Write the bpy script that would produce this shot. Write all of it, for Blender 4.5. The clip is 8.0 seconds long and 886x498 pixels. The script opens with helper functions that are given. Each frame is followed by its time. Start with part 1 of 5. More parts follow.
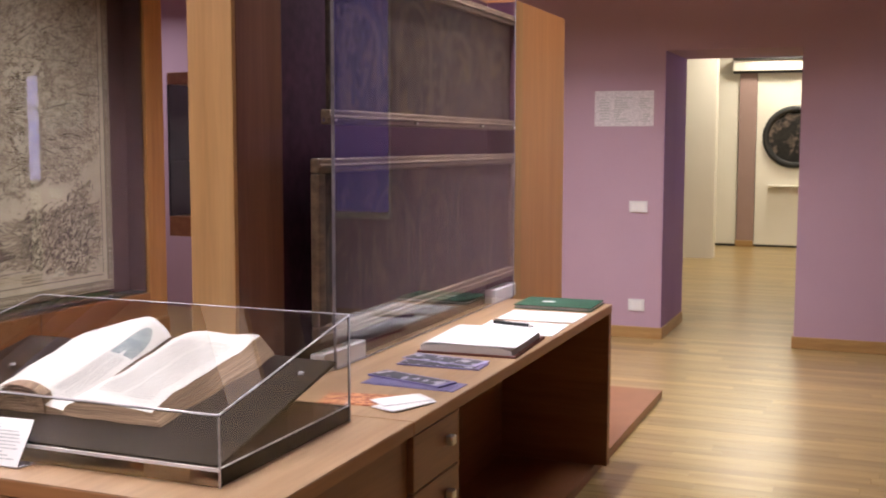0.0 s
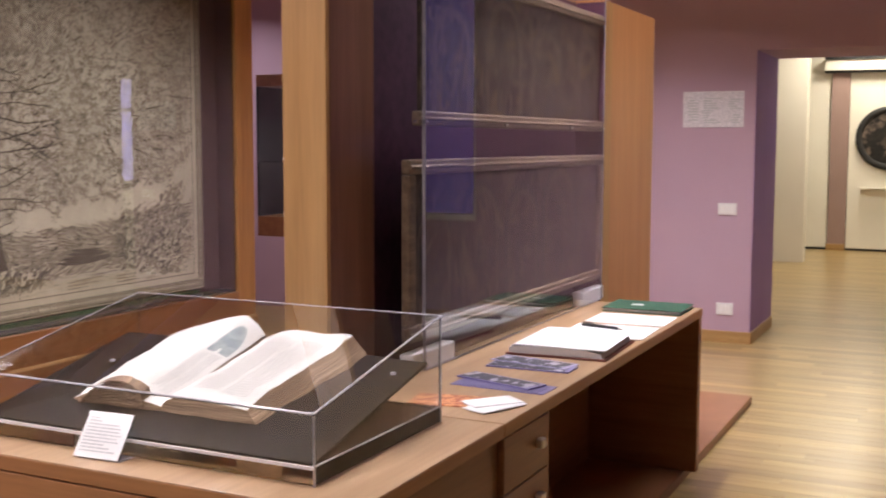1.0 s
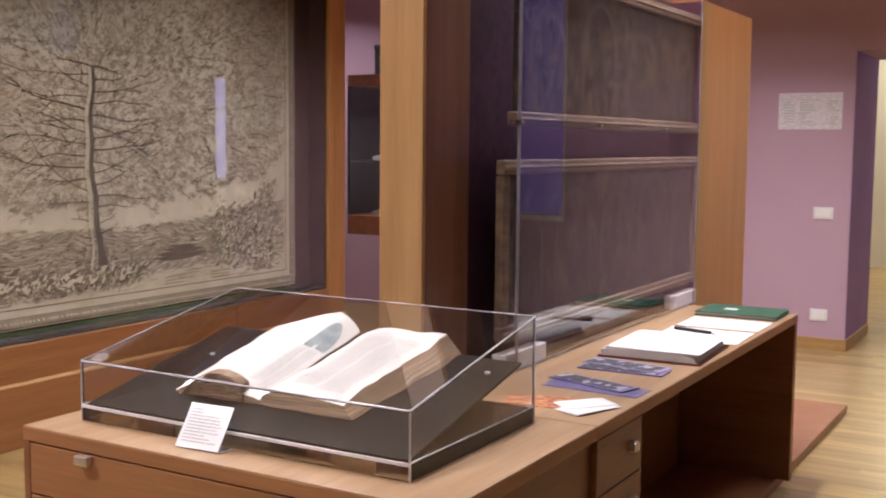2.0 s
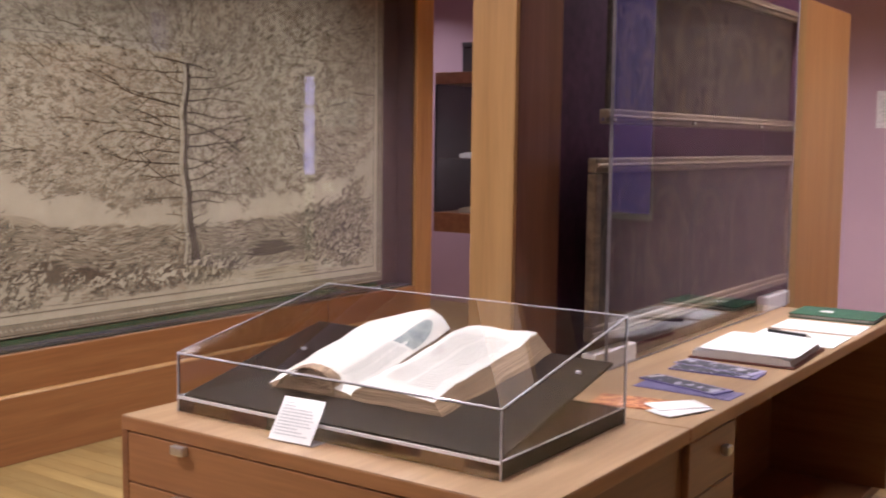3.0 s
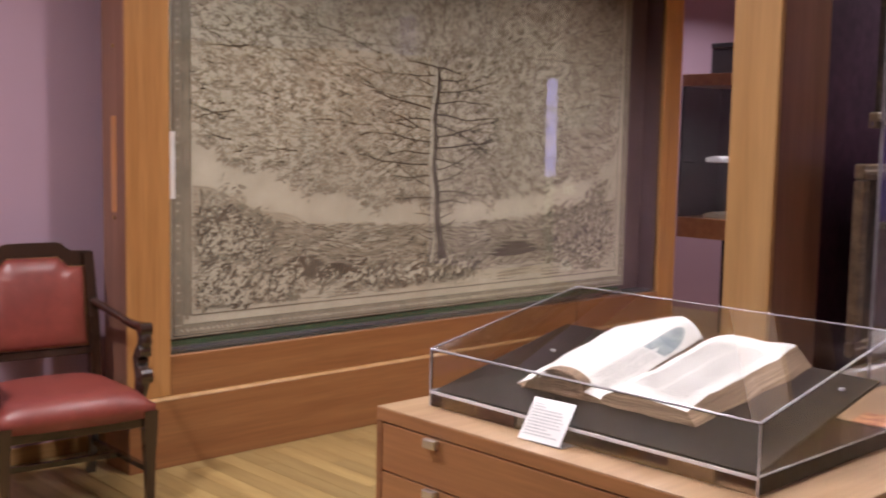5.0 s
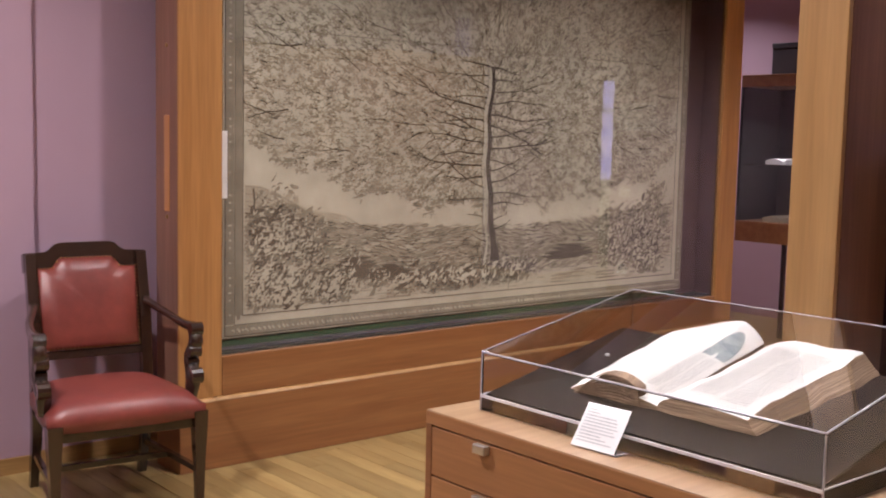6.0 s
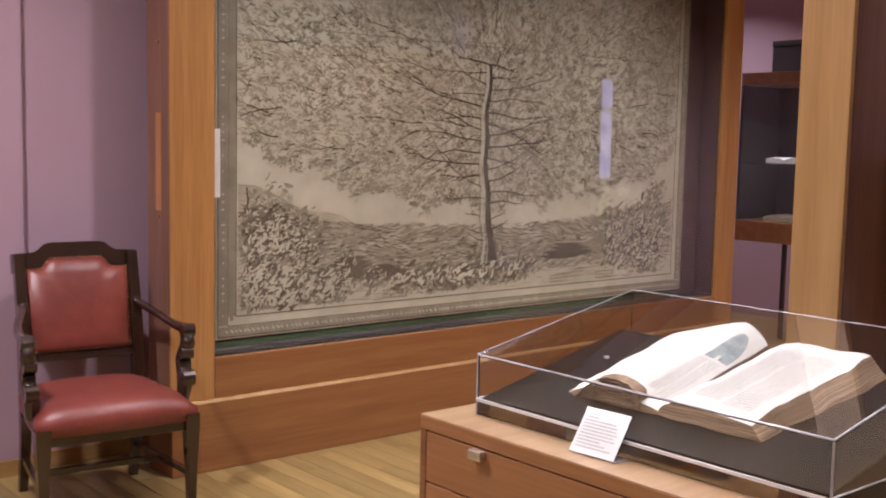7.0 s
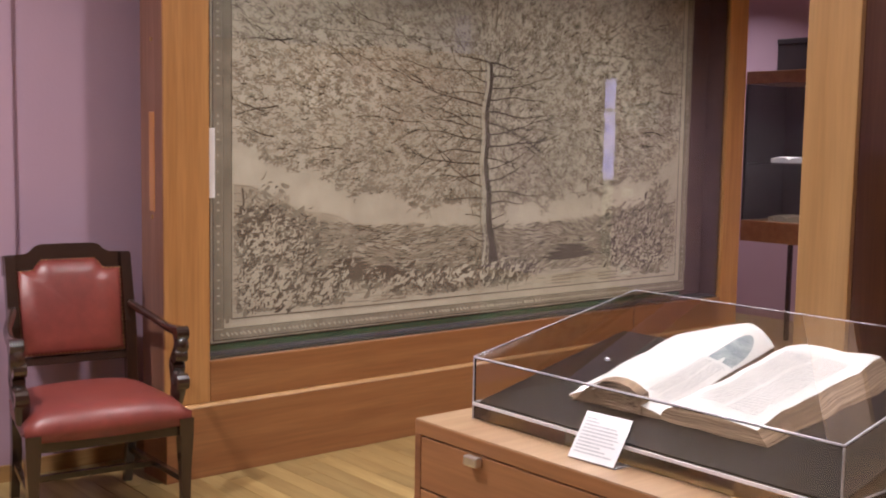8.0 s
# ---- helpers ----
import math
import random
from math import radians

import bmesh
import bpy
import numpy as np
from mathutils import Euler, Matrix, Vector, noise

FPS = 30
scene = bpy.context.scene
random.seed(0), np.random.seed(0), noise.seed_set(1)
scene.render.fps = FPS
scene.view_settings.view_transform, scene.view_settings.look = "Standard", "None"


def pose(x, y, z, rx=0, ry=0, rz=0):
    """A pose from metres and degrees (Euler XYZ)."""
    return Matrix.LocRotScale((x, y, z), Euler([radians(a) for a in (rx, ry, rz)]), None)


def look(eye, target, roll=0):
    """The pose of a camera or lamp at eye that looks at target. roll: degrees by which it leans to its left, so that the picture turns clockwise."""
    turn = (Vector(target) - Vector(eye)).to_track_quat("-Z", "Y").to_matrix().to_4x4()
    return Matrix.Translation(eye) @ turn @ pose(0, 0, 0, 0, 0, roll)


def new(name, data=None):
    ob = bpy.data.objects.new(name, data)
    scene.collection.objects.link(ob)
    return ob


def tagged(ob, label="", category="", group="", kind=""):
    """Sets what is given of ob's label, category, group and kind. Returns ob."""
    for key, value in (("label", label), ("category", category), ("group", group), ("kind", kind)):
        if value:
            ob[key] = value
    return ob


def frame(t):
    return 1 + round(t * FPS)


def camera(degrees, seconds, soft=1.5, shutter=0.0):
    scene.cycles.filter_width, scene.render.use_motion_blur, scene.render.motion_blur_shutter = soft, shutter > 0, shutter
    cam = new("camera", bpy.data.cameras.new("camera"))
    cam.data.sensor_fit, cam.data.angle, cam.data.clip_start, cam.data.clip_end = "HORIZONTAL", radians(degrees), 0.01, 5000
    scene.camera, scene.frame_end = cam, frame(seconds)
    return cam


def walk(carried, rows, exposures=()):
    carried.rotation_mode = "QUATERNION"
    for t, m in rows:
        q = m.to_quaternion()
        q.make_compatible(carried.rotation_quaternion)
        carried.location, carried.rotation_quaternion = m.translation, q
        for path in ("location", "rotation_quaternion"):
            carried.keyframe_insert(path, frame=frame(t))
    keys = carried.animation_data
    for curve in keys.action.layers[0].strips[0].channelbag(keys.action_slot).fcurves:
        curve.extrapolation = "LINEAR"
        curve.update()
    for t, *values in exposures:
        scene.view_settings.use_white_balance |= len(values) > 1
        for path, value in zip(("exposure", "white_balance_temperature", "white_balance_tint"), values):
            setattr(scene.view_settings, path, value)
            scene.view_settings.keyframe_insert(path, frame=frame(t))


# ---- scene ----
cam = camera(43.9, 8.0, soft=2.0, shutter=0.5)
PATH = [
    (0, (0.245, 0.333, 1.443), (-0.492, 2.182, 1.250), 0.1),
    (0.5, (0.229, 0.332, 1.442), (-0.558, 2.161, 1.254), 0.1),
    (1, (0.218, 0.327, 1.443), (-0.654, 2.117, 1.252), 0.1),
    (1.5, (0.207, 0.313, 1.444), (-0.741, 2.063, 1.253), 0.35),
    (3, (0.178, 0.298, 1.442), (-0.956, 1.934, 1.245), 0.7),
    (3.5, (0.166, 0.286, 1.442), (-1.058, 1.855, 1.242), 0.9),
    (4, (0.161, 0.274, 1.443), (-1.144, 1.776, 1.244), 1.05),
    (4.5, (0.154, 0.270, 1.444), (-1.222, 1.707, 1.245), 1.1),
    (5, (0.147, 0.262, 1.444), (-1.307, 1.621, 1.244), 1.1),
    (5.3, (0.134, 0.272, 1.440), (-1.376, 1.584, 1.240), 1.15),
    (6.5, (0.081, 0.337, 1.427), (-1.440, 1.621, 1.231), 1.25),
    (7, (0.053, 0.366, 1.424), (-1.465, 1.653, 1.227), 1.2),
    (7.5, (0.029, 0.402, 1.416), (-1.489, 1.689, 1.222), 1.1),
    (8, (0.004, 0.440, 1.407), (-1.520, 1.720, 1.215), 1.0),
]
walk(cam, [(t, look(eye, target, roll)) for t, eye, target, roll in PATH])

# ---- light ----
world = bpy.data.worlds.new("dusk_sky")
scene.world = world
world.use_nodes = True
wt = world.node_tree
sky = wt.nodes.new("ShaderNodeTexSky")
sky.sky_type = "NISHITA"
sky.sun_disc = False
sky.sun_elevation = radians(20)
sky.ozone_density = 5.0
sky.air_density = 1.6
sky.sun_rotation = radians(200)
wt.links.new(sky.outputs["Color"], wt.nodes["Background"].inputs["Color"])
wt.nodes["Background"].inputs["Strength"].default_value = 0.15


def lamp(x, y, z, watts, size=0.12, spread=120, colour=(0.98, 0.92, 0.97), rx=0, ry=0, rz=0, sy=None):
    d = bpy.data.lights.new("downlight", "AREA")
    d.energy, d.color, d.spread = watts, colour, radians(spread)
    d.shape, d.size = ("DISK", size) if sy is None else ("RECTANGLE", size)
    if sy:
        d.size_y = sy
    ob = new("downlight", d)
    ob.matrix_world = pose(x, y, z, rx, ry, rz)
    return ob


CEIL = 3.1
for lx, ly, lw, ls in ((-1.35, 2.0, 15.5, 115), (-2.7, 2.8, 27, 138), (-2.6, 4.9, 28, 130), (-3.15, 0.8, 57, 150), (-1.75, 6.6, 17, 132), (0.5, 6.6, 8, 132), (-1.15, 4.3, 33, 108), (-0.1, 5.0, 4, 110), (1.6, 0.2, 9, 120), (-1.6, -0.9, 35, 140), (-5.6, 7.4, 20, 120)):
    lamp(lx, ly, CEIL - 0.02, lw, size=0.12, spread=ls)
lamp(-1.7, 6.4, CEIL - 0.05, 25, size=0.1, spread=96, rx=14)      # spots aimed at the far wall and the column
lamp(0.3, 6.4, CEIL - 0.05, 13, size=0.1, spread=96, rx=14)
lamp(-0.35, 5.7, CEIL - 0.05, 7, size=0.1, spread=98, ry=24)
for lx, ly in ((-1.2, 11.2), (-1.2, 13.8), (-1.0, 15.6)):
    lamp(lx, ly, CEIL - 0.02, 42, size=0.5, spread=160, colour=(1.0, 0.91, 0.74))


# ---- materials ----
def material(name, colour, rough=0.5, metal=0.0, vary=None, scale=(8, 8, 8), detail=6, bump=0.0, bump_scale=None, spec=0.5, by_object=0.0, fine=0.0, coat=0.0, ramp=(0.35, 0.65)):
    """Base colour to vary by stretched noise, a second finer noise, bump, and a value shift by object."""
    m = bpy.data.materials.new(name)
    m.use_nodes = True
    n, l = m.node_tree.nodes, m.node_tree.links
    b = n["Principled BSDF"]
    b.inputs["Roughness"].default_value, b.inputs["Metallic"].default_value = rough, metal
    b.inputs["Specular IOR Level"].default_value, b.inputs["Coat Weight"].default_value = spec, coat
    b.inputs["Coat Roughness"].default_value = 0.25
    b.inputs["Base Color"].default_value = (*colour, 1)
    co = n.new("ShaderNodeTexCoord")
    mp = n.new("ShaderNodeMapping")
    mp.inputs["Scale"].default_value = scale
    l.new(co.outputs["Object"], mp.inputs["Vector"])
    info = n.new("ShaderNodeObjectInfo")
    mul = n.new("ShaderNodeVectorMath")
    mul.operation = "MULTIPLY_ADD"
    mul.inputs[1].default_value = (37.0, 53.0, 71.0)
    l.new(info.outputs["Random"], mul.inputs[0])
    l.new(mp.outputs["Vector"], mul.inputs[2])
    noise_1 = n.new("ShaderNodeTexNoise")
    noise_1.inputs["Scale"].default_value, noise_1.inputs["Detail"].default_value = 1.0, detail
    l.new(mul.outputs["Vector"], noise_1.inputs["Vector"])
    last = None
    if vary:
        r = n.new("ShaderNodeValToRGB")
        r.color_ramp.elements[0].position, r.color_ramp.elements[1].position = ramp
        r.color_ramp.elements[0].color, r.color_ramp.elements[1].color = (*vary, 1), (*colour, 1)
        l.new(noise_1.outputs["Fac"], r.inputs["Fac"])
        last = r.outputs["Color"]
    if fine:
        noise_2 = n.new("ShaderNodeTexNoise")
        noise_2.inputs["Scale"].default_value, noise_2.inputs["Detail"].default_value = 6.0, 3
        l.new(mul.outputs["Vector"], noise_2.inputs["Vector"])
        hs = n.new("ShaderNodeHueSaturation")
        mr = n.new("ShaderNodeMapRange")
        mr.inputs["From Min"].default_value, mr.inputs["From Max"].default_value = 0.3, 0.7
        mr.inputs["To Min"].default_value, mr.inputs["To Max"].default_value = 1 - fine, 1 + fine
        l.new(noise_2.outputs["Fac"], mr.inputs["Value"])
        l.new(mr.outputs["Result"], hs.inputs["Value"])
        hs.inputs["Color"].default_value = (*colour, 1)
        if last:
            l.new(last, hs.inputs["Color"])
        last = hs.outputs["Color"]
    if by_object:
        hs = n.new("ShaderNodeHueSaturation")
        mr = n.new("ShaderNodeMapRange")
        mr.inputs["To Min"].default_value, mr.inputs["To Max"].default_value = 1 - by_object, 1 + by_object
        l.new(info.outputs["Random"], mr.inputs["Value"])
        l.new(mr.outputs["Result"], hs.inputs["Value"])
        hs.inputs["Color"].default_value = (*colour, 1)
        if last:
            l.new(last, hs.inputs["Color"])
        last = hs.outputs["Color"]
    if last:
        l.new(last, b.inputs["Base Color"])
    if bump:
        bn = n.new("ShaderNodeTexNoise")
        bn.inputs["Scale"].default_value, bn.inputs["Detail"].default_value = 1.0, 4
        mp2 = n.new("ShaderNodeMapping")
        mp2.inputs["Scale"].default_value = bump_scale or scale
        l.new(co.outputs["Object"], mp2.inputs["Vector"])
        l.new(mp2.outputs["Vector"], bn.inputs["Vector"])
        bp = n.new("ShaderNodeBump")
        bp.inputs["Strength"].default_value, bp.inputs["Distance"].default_value = bump, 0.004
        l.new(bn.outputs["Fac"], bp.inputs["Height"])
        l.new(bp.outputs["Normal"], b.inputs["Normal"])
    return m


def clear(name, tint, rough=0.0, ior=1.45):
    m = bpy.data.materials.new(name)
    m.use_nodes = True
    b = m.node_tree.nodes["Principled BSDF"]
    b.inputs["Base Color"].default_value = (*tint, 1)
    b.inputs["Transmission Weight"].default_value, b.inputs["Roughness"].default_value, b.inputs["IOR"].default_value = 1.0, rough, ior
    return m


M_WALL = material("mauve_paint", (0.47, 0.32, 0.40), 0.75, vary=(0.44, 0.295, 0.375), scale=(1.2, 1.2, 1.2), bump=0.12, bump_scale=(60, 60, 60), spec=0.25)
M_REVEAL = material("brown_mauve_paint", (0.33, 0.22, 0.20), 0.7, vary=(0.29, 0.19, 0.17), scale=(2, 2, 2))
# wall paint with bluish daylight put into the colour
M_DAYLIT_VIOLET = material("violet_daylight_tint", (0.34, 0.21, 0.38), 0.7, vary=(0.30, 0.18, 0.34), scale=(1.5, 1.5, 1.5), spec=0.25)
M_WHITE = material("white_paint", (0.78, 0.74, 0.66), 0.6, vary=(0.72, 0.68, 0.6), scale=(1, 1, 1), spec=0.3)
M_CEIL = material("ceiling_paint", (0.72, 0.68, 0.68), 0.85, vary=(0.68, 0.64, 0.64), scale=(1, 1, 1))
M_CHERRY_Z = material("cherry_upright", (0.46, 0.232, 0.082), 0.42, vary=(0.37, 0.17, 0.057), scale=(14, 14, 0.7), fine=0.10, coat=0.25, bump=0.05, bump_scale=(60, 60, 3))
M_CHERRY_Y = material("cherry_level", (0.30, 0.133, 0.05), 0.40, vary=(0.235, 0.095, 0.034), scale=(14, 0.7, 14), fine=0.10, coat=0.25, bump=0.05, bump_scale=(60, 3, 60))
M_CHERRY_PALE = material("pale_cherry_upright", (0.52, 0.24, 0.088), 0.4, vary=(0.45, 0.19, 0.065), scale=(6, 6, 0.5), fine=0.06, coat=0.3)
M_BEECH_Z = material("beech_upright", (0.50, 0.29, 0.115), 0.45, vary=(0.42, 0.225, 0.08), scale=(16, 16, 0.8), fine=0.08, coat=0.15, bump=0.05, bump_scale=(70, 70, 3))
M_REDWOOD_Z = material("red_brown_upright", (0.255, 0.125, 0.078), 0.4, vary=(0.20, 0.092, 0.057), scale=(14, 14, 0.7), fine=0.1, coat=0.25)
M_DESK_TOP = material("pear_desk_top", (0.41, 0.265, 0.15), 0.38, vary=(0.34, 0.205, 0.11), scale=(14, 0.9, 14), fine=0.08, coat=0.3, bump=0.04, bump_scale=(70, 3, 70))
# the front's pear wood, darkened in colour for the less lit faces
M_DESK_SHADED = material("pear_desk_shaded_side", (0.275, 0.118, 0.052), 0.42, vary=(0.215, 0.086, 0.037), scale=(1.0, 1.0, 16), fine=0.1, coat=0.2)
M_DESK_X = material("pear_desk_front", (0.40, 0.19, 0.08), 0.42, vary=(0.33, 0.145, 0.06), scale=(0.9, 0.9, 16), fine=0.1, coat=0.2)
M_OAK = material("oak_plank", (0.375, 0.265, 0.108), 0.30, vary=(0.285, 0.188, 0.07), scale=(1.4, 16, 16), fine=0.10, by_object=0.20, coat=0.25, bump=0.04, bump_scale=(4, 80, 80))
M_SKIRT = material("oak_skirting", (0.42, 0.25, 0.10), 0.45, vary=(0.34, 0.19, 0.07), scale=(2, 2, 30), fine=0.1)
M_JOINT = material("floor_joint", (0.24, 0.15, 0.065), 0.8, vary=(0.18, 0.11, 0.045), scale=(3, 3, 3))
M_PURPLE = material("dark_purple_cloth", (0.072, 0.024, 0.05), 0.85, vary=(0.052, 0.017, 0.037), scale=(5, 5, 5), fine=0.2, bump=0.3, bump_scale=(250, 250, 250), spec=0.2)
M_BROWNCLOTH = material("dark_brown_cloth", (0.07, 0.040, 0.036), 0.8, vary=(0.055, 0.03, 0.027), scale=(4, 4, 4), fine=0.15, spec=0.2)
M_GREEN = material("green_cloth_edge", (0.02, 0.055, 0.02), 0.7, vary=(0.012, 0.035, 0.014), scale=(3, 12, 12), fine=0.2)
M_BLACK = material("black_lining", (0.012, 0.012, 0.013), 0.6, vary=(0.018, 0.017, 0.018), scale=(6, 6, 6))
M_PAPER = material("aged_print_paper", (0.425, 0.372, 0.285), 0.8, vary=(0.35, 0.303, 0.23), scale=(1.6, 1.6, 1.6), detail=8, fine=0.07, spec=0.2)
M_INK = material("sepia_ink", (0.075, 0.06, 0.045), 0.8, vary=(0.115, 0.094, 0.07), scale=(9, 9, 9), spec=0.1)
M_INKMID = material("grey_sepia_ink", (0.18, 0.152, 0.114), 0.8, vary=(0.235, 0.20, 0.152), scale=(9, 9, 9), spec=0.1)
M_INKSOFT = material("pale_sepia_tone", (0.33, 0.282, 0.21), 0.8, vary=(0.29, 0.245, 0.182), scale=(9, 9, 9), spec=0.1)
M_GLASS = clear("clear_glass", (0.97, 0.98, 0.97), 0.0, 1.45)
M_ACRYL = clear("clear_acrylic", (0.96, 0.96, 0.97), 0.0, 1.40)
M_EDGE = material("polished_acrylic_edge", (0.66, 0.64, 0.67), 0.25, vary=(0.40, 0.38, 0.41), scale=(9, 9, 9), fine=0.15)
M_EDGEDIM = material("dull_acrylic_edge", (0.30, 0.28, 0.31), 0.3, vary=(0.20, 0.18, 0.21), scale=(9, 9, 9), fine=0.15)
M_METAL = material("brushed_nickel", (0.75, 0.72, 0.66), 0.3, metal=0.9, vary=(0.66, 0.63, 0.58), scale=(80, 4, 80))
M_PAGE = material("rag_page", (0.72, 0.70, 0.66), 0.8, vary=(0.63, 0.605, 0.56), scale=(7, 7, 7), fine=0.04, spec=0.2, bump=0.15, bump_scale=(30, 30, 30))
M_PAGEEDGE = material("page_block_edge", (0.36, 0.25, 0.165), 0.85, vary=(0.13, 0.082, 0.052), scale=(5, 5, 420), fine=0.25, spec=0.1, bump=0.5, bump_scale=(10, 10, 260))
nodes, links = M_PAGEEDGE.node_tree.nodes, M_PAGEEDGE.node_tree.links
for mapping in [q for q in nodes if q.type == "MAPPING"]:      # leaves lie along the sloping board
    level = nodes.new("ShaderNodeVectorMath")
    level.operation = "DOT_PRODUCT"
    level.inputs[1].default_value = (0.0, -0.28, 1.0)
    flat_co = nodes.new("ShaderNodeCombineXYZ")
    apart = nodes.new("ShaderNodeSeparateXYZ")
    source = mapping.inputs["Vector"].links[0].from_socket
    links.new(source, level.inputs[0])
    links.new(source, apart.inputs[0])
    links.new(apart.outputs["X"], flat_co.inputs["X"])
    links.new(apart.outputs["Y"], flat_co.inputs["Y"])
    links.new(level.outputs["Value"], flat_co.inputs["Z"])
    links.new(flat_co.outputs["Vector"], mapping.inputs["Vector"])
M_TEXT = material("faded_print", (0.39, 0.385, 0.37), 0.85, vary=(0.52, 0.51, 0.48), scale=(60, 60, 60), spec=0.1)
M_PICT = material("blue_grey_print", (0.15, 0.20, 0.22), 0.85, vary=(0.32, 0.35, 0.34), scale=(45, 45, 45), fine=0.25, spec=0.1)
M_BOARD = material("dark_brown_board", (0.010, 0.0065, 0.0045), 0.6, vary=(0.015, 0.0095, 0.007), scale=(6, 6, 6), fine=0.1, spec=0.06)
M_CARD = material("white_card", (0.83, 0.81, 0.8), 0.6, vary=(0.79, 0.77, 0.77), scale=(10, 10, 10))
M_NOTICE = material("thin_notice_paper", (0.74, 0.70, 0.73), 0.6, vary=(0.60, 0.56, 0.60), scale=(45, 45, 70), ramp=(0.40, 0.60))
M_BAR = material("grey_print_bars", (0.46, 0.46, 0.47), 0.8, vary=(0.58, 0.58, 0.59), scale=(90, 90, 90))
M_LEATHER = material("red_leather", (0.235, 0.052, 0.039), 0.38, vary=(0.18, 0.038, 0.031), scale=(5, 5, 5), fine=0.08, bump=0.25, bump_scale=(170, 170, 170), coat=0.08)
M_DARKWOOD = material("dark_walnut", (0.034, 0.015, 0.009), 0.22, vary=(0.022, 0.009, 0.006), scale=(18, 18, 3), fine=0.15, coat=0.7)
M_BRASS = material("aged_brass", (0.45, 0.3, 0.12), 0.35, metal=1.0, vary=(0.3, 0.2, 0.08), scale=(60, 60, 60))
M_GILT = material("dull_gilt_moulding", (0.20, 0.135, 0.085), 0.5, vary=(0.11, 0.072, 0.046), scale=(30, 6, 30), fine=0.2)
M_PLASTIC = material("white_plastic", (0.75, 0.73, 0.74), 0.4, vary=(0.72, 0.7, 0.71), scale=(9, 9, 9))
M_BLUECARD = material("blue_leaflet", (0.21, 0.185, 0.36), 0.35, vary=(0.14, 0.12, 0.26), scale=(25, 25, 25), by_object=0.2)
M_DARKPIC = material("dark_leaflet_picture", (0.03, 0.028, 0.045), 0.5, vary=(0.42, 0.40, 0.50), scale=(26, 16, 16), ramp=(0.40, 0.46), fine=0.2)
M_ORANGE = material("orange_card", (0.62, 0.29, 0.13), 0.45, vary=(0.33, 0.09, 0.04), scale=(38, 38, 38), ramp=(0.47, 0.53))
M_GREENBOOK = material("green_book_cloth", (0.025, 0.10, 0.06), 0.6, vary=(0.018, 0.075, 0.045), scale=(12, 12, 12), fine=0.1, bump=0.2, bump_scale=(300, 300, 300))
M_SHEET = material("white_sheet", (0.74, 0.73, 0.75), 0.7, vary=(0.69, 0.68, 0.70), scale=(6, 6, 6))
M_REDCOVER = material("red_brown_cover", (0.21, 0.07, 0.055), 0.5, vary=(0.16, 0.05, 0.04), scale=(20, 20, 20))
M_LILACSHEET = material("lilac_sheet", (0.42, 0.39, 0.58), 0.7, vary=(0.38, 0.35, 0.53), scale=(6, 6, 6))
M_PEN = material("black_pen", (0.012, 0.012, 0.014), 0.3, vary=(0.02, 0.02, 0.022), scale=(50, 50, 50))
M_TOWER = material("grey_lacquer_box", (0.05, 0.045, 0.06), 0.5, vary=(0.065, 0.058, 0.075), scale=(4, 4, 4))


def faded_canvas(name, ground, light, dark, scale):
    """Old painted cloth: broad light and dark patches with a fine weave."""
    m = material(name, ground, 0.75, vary=dark, scale=scale, detail=9, fine=0.25, spec=0.25, ramp=(0.38, 0.6), bump=0.3, bump_scale=(400, 400, 400))
    n, l = m.node_tree.nodes, m.node_tree.links
    b = n["Principled BSDF"]
    old = b.inputs["Base Color"].links[0].from_socket
    co = n.new("ShaderNodeTexCoord")
    big = n.new("ShaderNodeTexNoise")
    big.inputs["Scale"].default_value, big.inputs["Detail"].default_value, big.inputs["Distortion"].default_value = 8.0, 9, 0.6
    l.new(co.outputs["Object"], big.inputs["Vector"])
    r = n.new("ShaderNodeValToRGB")
    r.color_ramp.elements[0].position, r.color_ramp.elements[1].position = 0.50, 0.66
    l.new(big.outputs["Fac"], r.inputs["Fac"])
    mix = n.new("ShaderNodeMixRGB")
    mix.inputs[2].default_value = (*light, 1)
    l.new(r.outputs["Color"], mix.inputs[0])
    l.new(old, mix.inputs[1])
    l.new(mix.outputs["Color"], b.inputs["Base Color"])
    return m


M_CANVAS_A = faded_canvas("faded_dark_canvas", (0.056, 0.036, 0.026), (0.135, 0.09, 0.047), (0.017, 0.011, 0.010), (8, 8, 8))
M_CANVAS_B = faded_canvas("faded_brown_canvas", (0.08, 0.052, 0.045), (0.125, 0.088, 0.066), (0.045, 0.029, 0.028), (8, 8, 8))
M_PAINT = material("dull_ochre_paint", (0.098, 0.066, 0.042), 0.7, vary=(0.06, 0.04, 0.03), scale=(30, 30, 30), fine=0.2, ramp=(0.4, 0.6))
M_PAINTDARK = material("dull_umber_paint", (0.018, 0.012, 0.012), 0.7, vary=(0.045, 0.03, 0.025), scale=(30, 30, 30), fine=0.2)
M_ROUND = faded_canvas("dark_round_painting", (0.022, 0.02, 0.018), (0.16, 0.12, 0.10), (0.012, 0.011, 0.012), (5, 5, 5))


